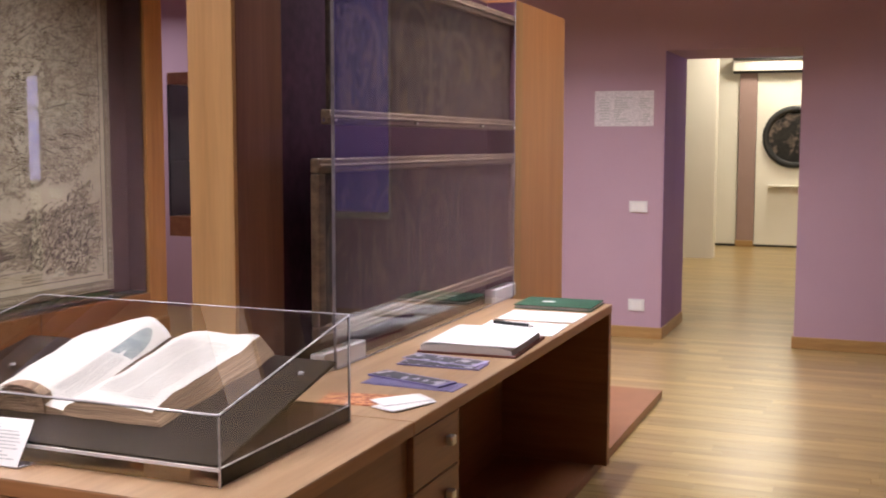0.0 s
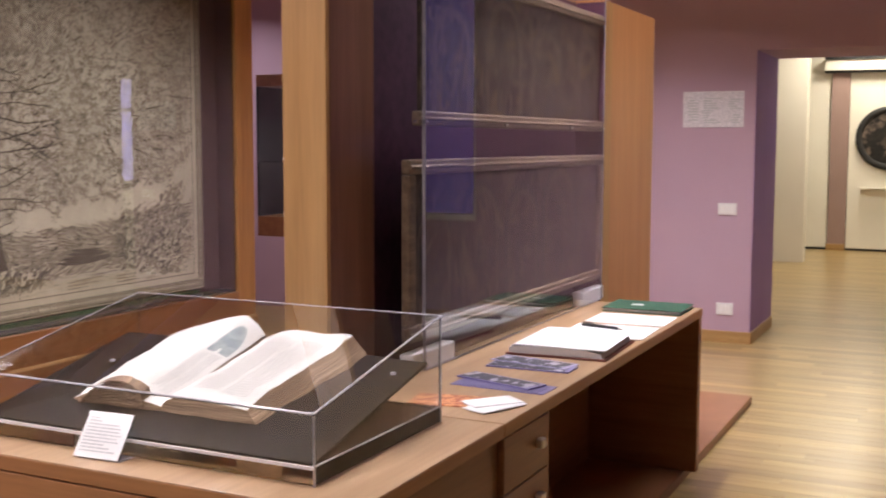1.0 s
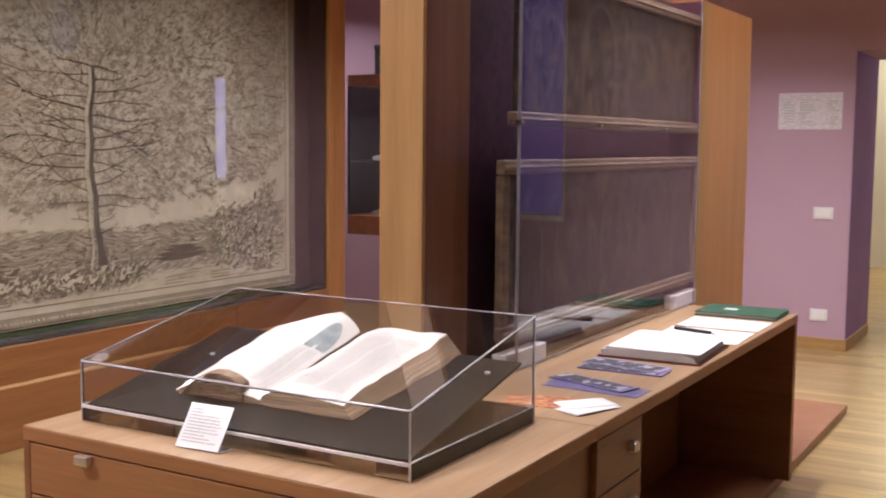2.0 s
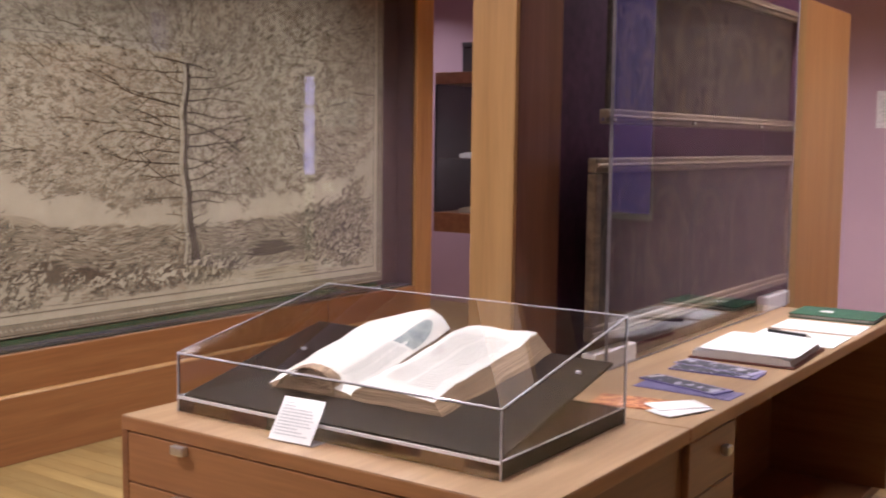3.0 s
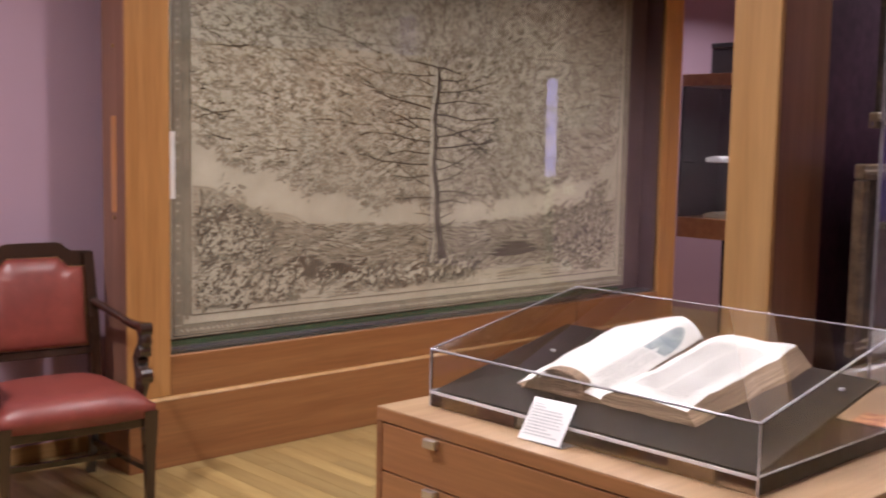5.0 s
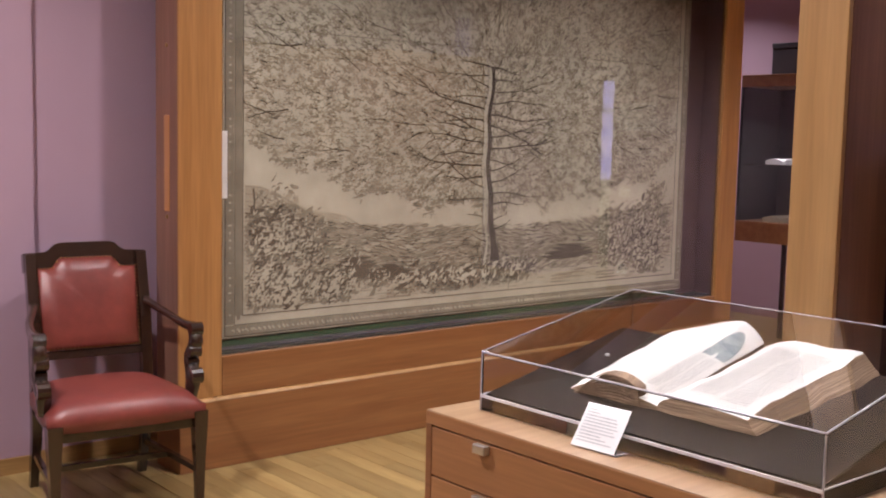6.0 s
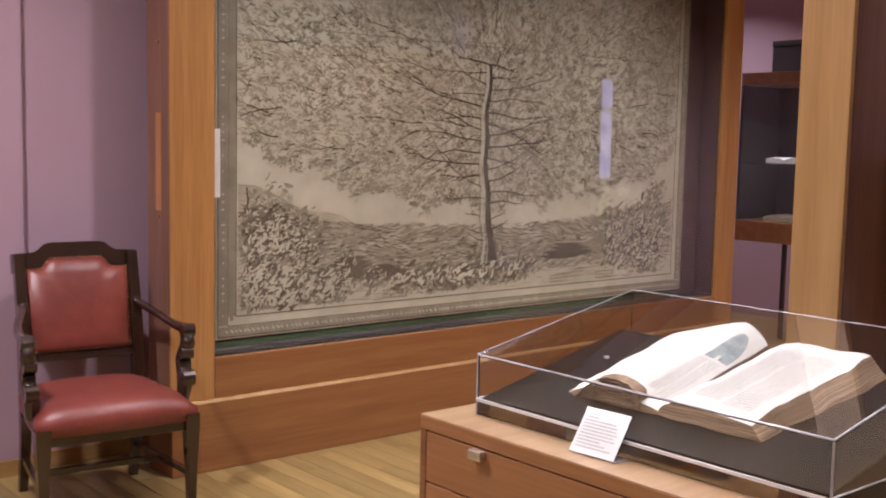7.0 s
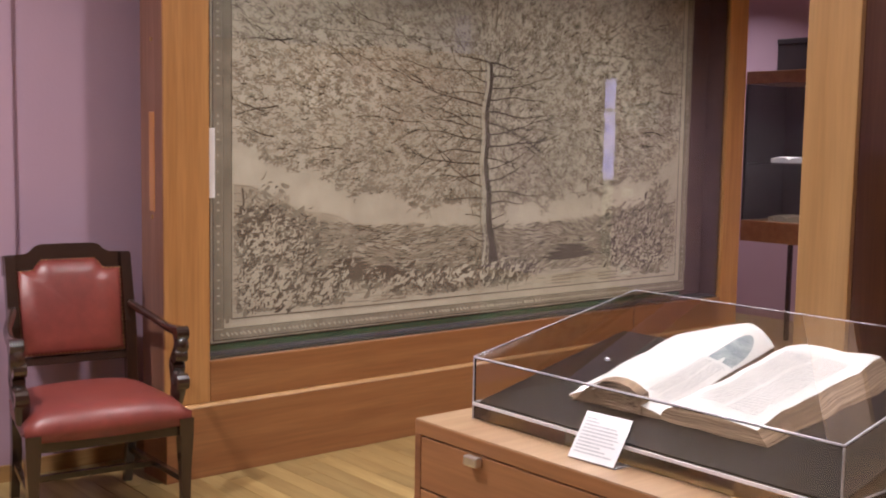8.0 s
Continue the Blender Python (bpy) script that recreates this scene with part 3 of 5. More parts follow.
        x0 = trunk_x(v) + sg * 0.4 * width(v)
        branch(x0, v, (math.pi if sg < 0 else 0) + sg * rnd.uniform(-0.02, 0.25), rnd.uniform(0.16, 0.55), rnd.uniform(0.006, 0.011), 1)
    for i in range(6):              # low twigs
        sg = -1 if i % 2 else 1
        v = rnd.uniform(0.36, 0.52)
        branch(trunk_x(v) + sg * 0.03, v, (math.pi if sg < 0 else 0) + sg * rnd.uniform(0.2, 0.7), rnd.uniform(0.06, 0.15), 0.007, 1)
    for sg in (-1, 1):              # fork at the top
        branch(trunk_x(crown), crown, math.pi / 2 - sg * 1.42, 0.22, 0.011, 1)
    for i in range(70):             # limbs that show between the leaves further out
        a, b = rnd.uniform(0.25, W - 0.25), rnd.uniform(0.80, Hh - 0.1)
        if b > crown_floor(a) + 0.05:
            branch(a, b, away(a, b) + rnd.uniform(-0.3, 0.3), rnd.uniform(0.08, 0.22), rnd.uniform(0.004, 0.008), 0)

    # hills and fields: long soft swathes and fine hatching
    for i in range(5200):
        b = rnd.uniform(0.20, 0.56)
        a = rnd.uniform(0.11, W - 0.11)
        if b > top_of_ground(a) - 0.01:
            continue
        hill = 0.75 * noise.noise((a * 2.8, b * 6.0, 4.0)) + rnd.uniform(-0.12, 0.12) - 0.25 * max(0, 0.5 - a)
        ln = min(rnd.uniform(0.03, 0.13), 2 * min(a - 0.1, W - 0.1 - a))
        r = rnd.random() + 0.55 * noise.noise((a * 5.0, b * 14.0, 9.0))
        if r < 0.34:
            blob(soft, a, b, hill, ln, rnd.uniform(0.006, 0.014), rnd.uniform(-0.15, 0.15))
        elif r < 0.62:
            blob(mid, a, b, hill, ln * 0.7, rnd.uniform(0.003, 0.007), rnd.uniform(-0.2, 0.2))
        elif r < 0.78:
            blob(dark, a, b, hill, ln * 0.45, rnd.uniform(0.002, 0.0045), rnd.uniform(-0.25, 0.25))
    for i in range(500):
        b = rnd.uniform(0.24, 0.54)
        a = rnd.uniform(0.11, W - 0.3)
        if b > top_of_ground(a) - 0.01:
            continue
        pts = [(a + q * rnd.uniform(0.02, 0.05), b + 0.007 * math.sin(q * 1.7 + a * 9)) for q in range(4)]
        pts = [p for p in sorted(pts) if p[0] < W - 0.11]
        if len(pts) > 1:
            (dark if rnd.random() < 0.16 else mid).stroke(pts, rnd.uniform(0.002, 0.0042), 0.0015)
    for k in range(14):             # ridge at the side
        pts = [(0.11 + q * (0.62 - 0.02 * k), 0.47 + 0.20 * (1 - q) ** 0.9 + 0.018 * math.sin(q * 9) - 0.011 * k) for q in np.linspace(0, 1, 9)]
        soft.stroke(pts, 0.013)
        mid.stroke(pts[k % 3:5 + k % 4], 0.003, 0.002)
    dark.stroke([(0.15, 0.55), (0.157, 0.60), (0.15, 0.66)], 0.009)
    dark.stroke([(0.11, 0.552), (0.17, 0.546)], 0.007)

    # foreground: rounded light and dark masses of bushes and rocks
    lights = Ink(0.0043)
    for v0, v1 in zip(vs, vs[1:]):  # lit side of the trunk
        lights.stroke([(trunk_x(v) - 0.28 * width(v), v) for v in (v0, v1 + 0.004)], 0.14 * width(v0), 0.14 * width(v1))

    def mass(a, b, w, h, n, deep=0.28):
        for _ in range(n):
            p, q = rnd.gauss(a, w * 0.36), rnd.gauss(b, h * 0.33)
            if 0.13 < p < W - 0.13 and q > 0.125:
                blob(soft if rnd.random() < 0.5 else mid, p, q, rnd.uniform(-0.5, 1.2), rnd.uniform(0.03, 0.08), rnd.uniform(0.015, 0.03), 0.1)
        for _ in range(int(n * 0.16)):
            p, q = rnd.gauss(a, w * 0.30), rnd.gauss(b, h * 0.28)
            if 0.16 < p < W - 0.16 and q > 0.14:
                blob(dark if rnd.random() < 0.6 else mid, p, q, rnd.uniform(-0.6, 1.4), rnd.uniform(0.035, 0.075), rnd.uniform(0.010, 0.020), rnd.uniform(-0.25, 0.25))
        for _ in range(int(n * 3.0)):
            p, q = rnd.gauss(a, w * 0.36), rnd.gauss(b, h * 0.33)
            if not (0.13 < p < W - 0.13 and q > 0.13):
                continue
            ang = rnd.uniform(-0.3, 1.9)
            r = rnd.random()
            ink = dark if r < deep else mid if r < deep + 0.50 else lights
            if ink is dark and rnd.random() < 0.45:
                ink.curl(p, q, ang, rnd.uniform(0.03, 0.07), rnd.uniform(-2, 2), rnd.uniform(0.003, 0.0065))
            else:
                blob(ink, p, q, ang, rnd.uniform(0.012, 0.034), rnd.uniform(0.004, 0.008), rnd.uniform(-0.3, 0.3))
    for a, b, w, h, n in ((0.25, 0.50, 0.22, 0.20, 130), (0.24, 0.33, 0.22, 0.22, 170), (0.22, 0.20, 0.2, 0.14, 110), (0.46, 0.36, 0.13, 0.22, 100), (0.42, 0.19, 0.24, 0.10, 90), (0.68, 0.27, 0.10, 0.16, 60), (0.60, 0.19, 0.14, 0.08, 50), (2.62, 0.42, 0.26, 0.16, 120), (2.78, 0.33, 0.3, 0.24, 200), (2.92, 0.52, 0.14, 0.22, 90), (2.85, 0.20, 0.22, 0.12, 90), (0.20, 0.16, 0.16, 0.08, 90), (0.50, 0.15, 0.22, 0.06, 70), (0.30, 0.42, 0.26, 0.2, 120), (0.85, 0.22, 0.14, 0.06, 50), (2.55, 0.27, 0.2, 0.12, 90)):
        mass(a, b, w, h, n)
    def swirl(a, b, size):
        """A rounded lit form with a dark hollow under it and a few curved folds."""
        ang = rnd.uniform(-0.2, 1.5)
        blob(dark, a + size * 0.25, b - size * 0.28, ang, size * 1.5, size * 0.55, rnd.uniform(-0.2, 0.3))
        blob(lights, a, b + size * 0.1, ang, size * 1.2, size * 0.42, rnd.uniform(-0.2, 0.2))
        for _ in range(2):
            blob(dark, a + rnd.uniform(-1, 1) * size, b + rnd.uniform(-0.8, 0.2) * size, ang + rnd.uniform(-0.5, 0.5), size * 0.8, size * 0.16, rnd.uniform(-0.3, 0.3))
    for a0, a1, b0, b1, n in ((0.16, 0.40, 0.14, 0.44, 46), (0.30, 0.62, 0.13, 0.28, 34), (0.58, 0.72, 0.17, 0.30, 10), (0.98, 1.95, 0.17, 0.25, 60), (2.45, 2.98, 0.18, 0.38, 44), (2.75, 2.98, 0.36, 0.56, 18)):
        for _ in range(n):
            swirl(rnd.uniform(a0, a1), rnd.uniform(b0, b1), rnd.uniform(0.018, 0.040))
    a = 0.98
    while a < 1.95:
        mass(a, 0.215 + 0.03 * math.sin(a * 4 - 1), 0.10, 0.10, 26, 0.38)
        a += 0.075
    for a0, a1, b, hh in ((0.50, 0.86, 0.285, 0.07), (0.82, 1.02, 0.25, 0.05), (1.95, 2.40, 0.29, 0.06)):
        for k in range(9):
            q = k / 8
            blob(mid if k % 4 == 3 else dark, (a0 + a1) / 2 + rnd.uniform(-0.04, 0.04), b + (q - 0.5) * hh, rnd.uniform(-0.06, 0.06), (a1 - a0) * (1 - 0.5 * q), 0.017, 0.04)
    for i in range(240):
        b = rnd.uniform(0.11, 0.225)
        a = rnd.uniform(0.11, W - 0.2)
        blob(soft if rnd.random() < 0.75 else mid, a, b, rnd.uniform(-0.06, 0.06), min(rnd.uniform(0.03, 0.16), 2 * (W - 0.1 - a)), 0.004)
    s = 0.05
    while s < W - 0.05:             # light squares of the border
        lights.stroke([(s, 0.030), (s + rnd.uniform(0.004, 0.008), 0.036)], rnd.uniform(0.010, 0.022))
        s += rnd.uniform(0.016, 0.03)
    s = 0.10
    while s < Hh:
        for a in (0.034, W - 0.034):
            if rnd.random() < 0.7:
                lights.stroke([(a, s), (a, s + 0.008)], rnd.uniform(0.008, 0.018))
        s += 0.033
    for a in (0.90, 2.05, 2.42):    # small captions, as rows of bars
        for r in range(3):
            s = a
            while s < a + 0.15:
                ln = rnd.uniform(0.008, 0.02)
                mid.stroke([(s, 0.118 + 0.017 * r), (s + ln, 0.118 + 0.017 * r)], 0.009)
                s += ln + 0.006
    sheet("ink_lights", lights.v, lights.f, M_PAPER, e, "bare paper lights between the dark masses")["kind"] = "stuff"
    for ink, mat, label in ((dark, M_INK, "dark sepia ink lines"), (mid, M_INKMID, "grey-brown ink lines"), (soft, M_INKSOFT, "pale tone patches")):
        tagged(sheet("ink_lines", ink.v, ink.f, mat, e, label), kind="stuff")
    for z in (1.36,):
        part("fold_line", box(0.0, 0.0005, 0.0, W, z, z + 0.004), M_INKMID, e)
    return e


engraving()

# ---- showcase partition with the two painted cloths ----
PX = -1.422


def partition():
    p = thing("partition_showcase", "tall partition of beech and cherry wood with a dark lining", "showcase", PX, 2.95, 0)
    top, y1 = 2.08, 5.10 - 2.95
    part("end_panel", box(-0.145, 0, 0, 0.02, 0.0, 2.9, 0.003), M_BEECH_Z, p, "pale beech end panel")
    part("post", box(-0.145, 0.0, 0.0205, 0.27, 0.0, 2.9, 0.003), M_REDWOOD_Z, p, "red-brown wooden post")
    part("body", box(-0.145, -0.03, 0.2705, y1, 0.0, top, 0.003), M_CHERRY_Z, p)
    part("lining", box(-0.029, -0.022, 0.2705, y1, 0.30, top - 0.01), M_PURPLE, p, "dark purple cloth lining")
    part("lining", box(-0.021, 0.111, y1 - 0.008, y1 - 0.001, 0.30, top - 0.01), M_PURPLE, p, "dark purple cloth lining")
    bm = bmesh.new()
    r, w, face = 0.26, 1.06, 0.112
    out = [(face, y1 + 0.001), (face, y1 + w - r)]
    out += [(face - r + r * math.cos(a), y1 + w - r + r * math.sin(a)) for a in np.linspace(0.1, math.pi / 2, 12)]
    out += [(-0.42, y1 + w), (-0.42, y1 + 0.001)]
    profile_along(bm, [(x, y) for x, y in out], "z", 0.0, top)
    part("rounded_end", bm, M_CHERRY_PALE, p, "orange cherry column with a rounded corner")
    # upright sheen on the column, put in as a paler strip
    part("edge_strip", box(0.1125, 0.118, y1 + 0.001, y1 + 0.10, 0.046, top - 0.002, 0.002), M_BEECH_Z, p, "pale strip for the upright highlight on the column")
    return p


partition()


def painted_cloth(name, y0, y1, z0, z1, canvas, label, sides):
    c = thing(name, label, "painting", PX + 0.088, y0, z0)
    w, h = y1 - y0, z1 - z0
    part("canvas", box(0, 0.012, 0.03, w - 0.03, 0.03, h - 0.03), canvas, c)
    for b0, b1 in ((0.0, 0.045), (h - 0.045, h)):
        rail = part("frame_rail", box(-0.004, 0.026, 0, w, b0, b1, 0.006), M_GILT, c)
        part("bead", cyl((0.027, 0.0, (b0 + b1) / 2), (0.027, w, (b0 + b1) / 2), 0.006, seg=8), M_GILT, rail)
    if sides:
        for a0 in (0.0, w - 0.045):
            part("frame_stile", box(-0.004, 0.026, a0, a0 + 0.045, 0.046, h - 0.046, 0.006), M_GILT, c)
    return c


painted_cloth("painted_cloth", 3.232, 5.088, 0.838, 1.395, M_CANVAS_B, "faded brown painted cloth in a dull gilt frame", True)
painted_cloth("painted_cloth", 3.30, 5.08, 1.497, 2.005, M_CANVAS_A, "dark faded painted cloth between gilt rails", False)


def paint_lines(parent, w, h, seed, arches, n):
    """Faded painted forms on a cloth: arches, uprights and short curved marks."""
    rnd = random.Random(seed)
    pale, deep = Ink(0.0138), Ink(0.0124)
    for i in range(arches):
        c, r, b = w * (i + 0.55) / arches + rnd.uniform(-0.04, 0.04), rnd.uniform(0.10, 0.17), h * rnd.uniform(0.45, 0.6)
        for k in range(2):
            q = r + 0.026 * k
            pts = [(c - q, 0.05)] + [(c - q * math.cos(a), min(b + q * math.sin(a), h - 0.05)) for a in np.linspace(0, math.pi, 12)] + [(c + q, 0.05)]
            pts = [(min(max(p, 0.05), w - 0.05), v) for p, v in pts]
            (pale if k != 1 else deep).stroke(pts, rnd.uniform(0.016, 0.032))
        for k in range(5):
            a = c + rnd.uniform(-0.6, 0.6) * r
            deep.stroke([(a, 0.06), (a + rnd.uniform(-0.02, 0.02), b * rnd.uniform(0.6, 1.0))], rnd.uniform(0.015, 0.04), 0.01)
    for i in range(n):
        a, b = rnd.uniform(0.08, w - 0.08), rnd.uniform(0.07, h - 0.07)
        (pale if rnd.random() < 0.45 else deep).curl(a, b, rnd.gauss(1.3, 0.8), rnd.uniform(0.03, 0.10), rnd.uniform(-2, 2), rnd.uniform(0.008, 0.03))
    for ink, mat in ((pale, M_PAINT), (deep, M_PAINTDARK)):
        sheet("faded_paint", ink.v, ink.f, mat, parent, "faded painted forms")["kind"] = "stuff"


cloths = [o for o in bpy.data.objects if o.name.startswith("painted_cloth")]
paint_lines(cloths[0], 1.856, 0.557, 4, 5, 200)
paint_lines(cloths[1], 1.78, 0.508, 9, 4, 320)


def acrylic_screen():
    s = thing("acrylic_screen", "clear acrylic screen with clips before painted cloths", "screen", -1.282, 3.277, 0.757)
    pane = part("pane", box(-0.004, 0.004, 0, 1.735, 0.0, 1.46), M_ACRYL, s)
    pane.visible_shadow = False
    for y in (-0.003, 1.735):
        part("polished_edge", box(-0.005, 0.005, y, y + 0.003, 0, 1.46), M_EDGEDIM, s, "dull polished edge")
    part("polished_edge", box(-0.005, 0.005, 0, 1.735, -0.004, -0.0005), M_EDGEDIM, s, "dull polished edge")
    for y in (0.0, 0.62, 1.30, 1.715):
        clip = part("clip", box(-0.03, 0.008, y - 0.007, y + 0.007, 0.747, 0.758, 0.002), M_ACRYL, s, "clear plastic clip")
        part("screw", cyl((0.008, y, 0.752), (0.012, y, 0.752), 0.004, seg=10), M_METAL, clip)
    for y0, y1 in ((-0.06, 0.22), (1.50, 1.80)):
        part("foot", box(-0.055, -0.0055, y0, y1, -0.0065, 0.052, 0.004), M_PLASTIC, s, "white plastic foot block")
    return s


acrylic_screen()

# ---- drawer cabinet and desk ----
DX, DT = -0.815, 0.75


def knob(parent, x, y, z, facing):
    if facing == "x":
        k = part("knob", box(x, x + 0.022, y - 0.016, y + 0.016, z - 0.013, z + 0.013, 0.004), M_METAL, parent, "square nickel knob")
    else:
        k = part("knob", box(x - 0.022, x + 0.022, y - 0.020, y, z - 0.012, z + 0.012, 0.004), M_METAL, parent, "square nickel knob")
    return k


def drawer_cabinet():
    c = thing("drawer_cabinet", "wide pear wood cabinet with drawers under a display case", "cabinet", -2.012, 2.055, 0)
    w, d = DX + 2.012, 0.745
    part("body", box(0.012, w - 0.02, 0.02, d, 0.03, DT - 0.0365, 0.002), M_DESK_SHADED, c)
    part("plinth", box(0.03, w - 0.03, 0.04, d, 0.0, 0.03), M_DARKWOOD, c)
    top = part("worktop", box(0, w, 0, d - 0.001, DT - 0.036, DT - 0.003, 0.002), M_DESK_X, c, "red-brown edged worktop")
    part("veneer", box(0.001, w - 0.001, 0.001, d - 0.002, DT - 0.0028, DT, 0.001), M_DESK_TOP, top, "pale pear wood veneer")
    part("side_panel", box(0.0, 0.022, 0.001, 0.0195, 0.03, DT - 0.037, 0.001), M_DESK_SHADED, c)
    part("side_panel", box(w - 0.022, w - 0.002, 0.001, 0.0195, 0.03, DT - 0.037, 0.001), M_DESK_SHADED, c)
    z1 = DT - 0.04
    for i, h in enumerate((0.128, 0.128, 0.128, 0.128, 0.128)):
        dr = part("drawer", box(0.025, w - 0.025, 0.0, 0.0195, z1 - h + 0.004, z1, 0.002), M_DESK_X, c)
        for kx in (0.22, w - 0.22):
            knob(dr, kx, 0.0, z1 - 0.012, "y")
        z1 -= h
    return c


drawer_cabinet()


def long_desk():
    y0, y1 = 2.80, 4.965
    c = thing("long_desk", "long red-brown wooden desk with drawers and kneehole", "desk", DX, y0, 0)
    L = y1 - y0
    top = part("worktop", box(-0.52, 0, 0.001, L, DT - 0.036, DT - 0.003, 0.002), M_DESK_X, c, "red-brown edged worktop")
    part("veneer", box(-0.519, -0.001, 0.002, L - 0.001, DT - 0.0028, DT, 0.001), M_DESK_TOP, top, "pale pear wood veneer")
    part("end_panel", box(-0.50, -0.002, L - 0.045, L - 0.002, 0.046, DT - 0.0365, 0.003), M_DESK_SHADED, c)
    part("back_panel", box(-0.50, -0.482, 0.36, L - 0.046, 0.046, DT - 0.0365), M_DESK_SHADED, c)
    part("drawer_unit", box(-0.48, -0.022, 0.003, 0.325, 0.046, DT - 0.0365, 0.002), M_DESK_SHADED, c)
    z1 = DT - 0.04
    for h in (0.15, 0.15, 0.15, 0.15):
        dr = part("drawer", box(-0.021, -0.003, 0.004, 0.323, z1 - h + 0.004, z1, 0.002), M_DESK_SHADED, c)
        knob(dr, -0.003, 0.235, z1 - 0.065, "x")
        z1 -= h
    return c


long_desk()
plat = thing("platform", "low red-brown wooden platform under the desk", "platform", -1.40, 2.975, 0)
part("top_board", box(0.0, 0.53, 0.0, 3.52, 0.0205, 0.045, 0.003), M_DESK_SHADED, plat)
part("base_board", box(0.0, 0.529, 0.001, 3.519, 0.0, 0.02, 0.002), M_DESK_SHADED, plat)


# ---- acrylic display case with the open book ----
VX0, VX1, VY0, VY1 = -1.927, -0.966, 2.165, 2.745
VF, VB = 0.896, 1.014


def slope_z(y):
    """Height of the dark board's upper face."""
    return 0.802 + 0.28 * (y - 2.30)


def display_case():
    c = thing("display_case", "clear acrylic display case with a sloping lid", "display case", VX0, VY0, DT)
    w, d, f, b = VX1 - VX0, VY1 - VY0, VF - DT, VB - DT
    t = 0.005
    panes = []
    panes.append(part("front_pane", box(0, w, 0, t, 0.041, f), M_ACRYL, c))
    panes.append(part("back_pane", box(0, w, d - t, d, 0.041, b), M_ACRYL, c))
    for x0 in (0.0, w - t):
        bm = bmesh.new()
        profile_along(bm, [(t, 0.041), (d - t, 0.041), (d - t, b - 0.001), (t, f)], "x", x0, x0 + t)
        panes.append(part("side_pane", bm, M_ACRYL, c))
    bm = bmesh.new()
    profile_along(bm, [(0, f + 0.001), (d, b + 0.001), (d, b + 0.006), (0, f + 0.006)], "x", 0, w)
    panes.append(part("lid", bm, M_ACRYL, c))
    for p in panes:
        p.visible_shadow = False
    base = part("base", box(0.0, w, 0.0, d, 0.001, 0.039, 0.002), clear("smoked_acrylic", (0.48, 0.42, 0.38), 0.05), c, "thick smoky acrylic base")
    # glint along the polished base edge, made as an opaque white strip
    part("base_edge", box(0.0, w, -0.003, -0.0005, 0.034, 0.041), M_PLASTIC, base, "base edge with its glint as a white strip")
    e = 0.0023

    def edge(p, q):
        part("polished_edge", cyl(p, q, e, seg=6), M_EDGE, c, "bright polished edge")
    edge((0, 0, f + 0.004), (w, 0, f + 0.004))
    edge((0, d, b + 0.004), (w, d, b + 0.004))
    for x in (0, w):
        edge((x, 0, f + 0.004), (x, d, b + 0.004))
        edge((x, 0, 0.0), (x, 0, f))
        edge((x, d, 0.0), (x, d, b))
        edge((x, 0, 0.041), (x, d, 0.041))
    for x, y in ((0.09, 0.05), (0.13, 0.33), (w - 0.17, 0.05), (w - 0.05, 0.42)):
        clip = part("clip", cyl((x, y, slope_z(VY0 + y) - DT + 0.001), (x, y, slope_z(VY0 + y) - DT + 0.016), 0.014, seg=12), M_ACRYL, c, "small clear plastic clip")
        clip.visible_shadow = False
        part("clip_cap", cyl((x, y, slope_z(VY0 + y) - DT + 0.016), (x, y, slope_z(VY0 + y) - DT + 0.021), 0.007, seg=10), M_EDGE, clip)
    return c


display_case()


def book_board():
    y0, y1, w = VY0 + 0.012, 2.69, VX1 - VX0
    c = thing("sloping_board", "dark brown sloping board inside the display case", "board", VX0, y0, DT + 0.0395)
    z = DT + 0.0395
    lo, hi = slope_z(y0) - z, slope_z(y1) - z
    bm = bmesh.new()
    profile_along(bm, [(0, max(lo - 0.008, 0.0005)), (y1 - y0, hi - 0.008), (y1 - y0, hi), (0, max(lo, 0.004))], "x", 0.012, w - 0.012)
    part("plate", bm, M_BOARD, c)
    part("back_support", box(0.06, w - 0.12, y1 - y0 - 0.05, y1 - y0 - 0.04, 0.0005, hi - 0.024), M_BOARD, c)
    return c


book_board()


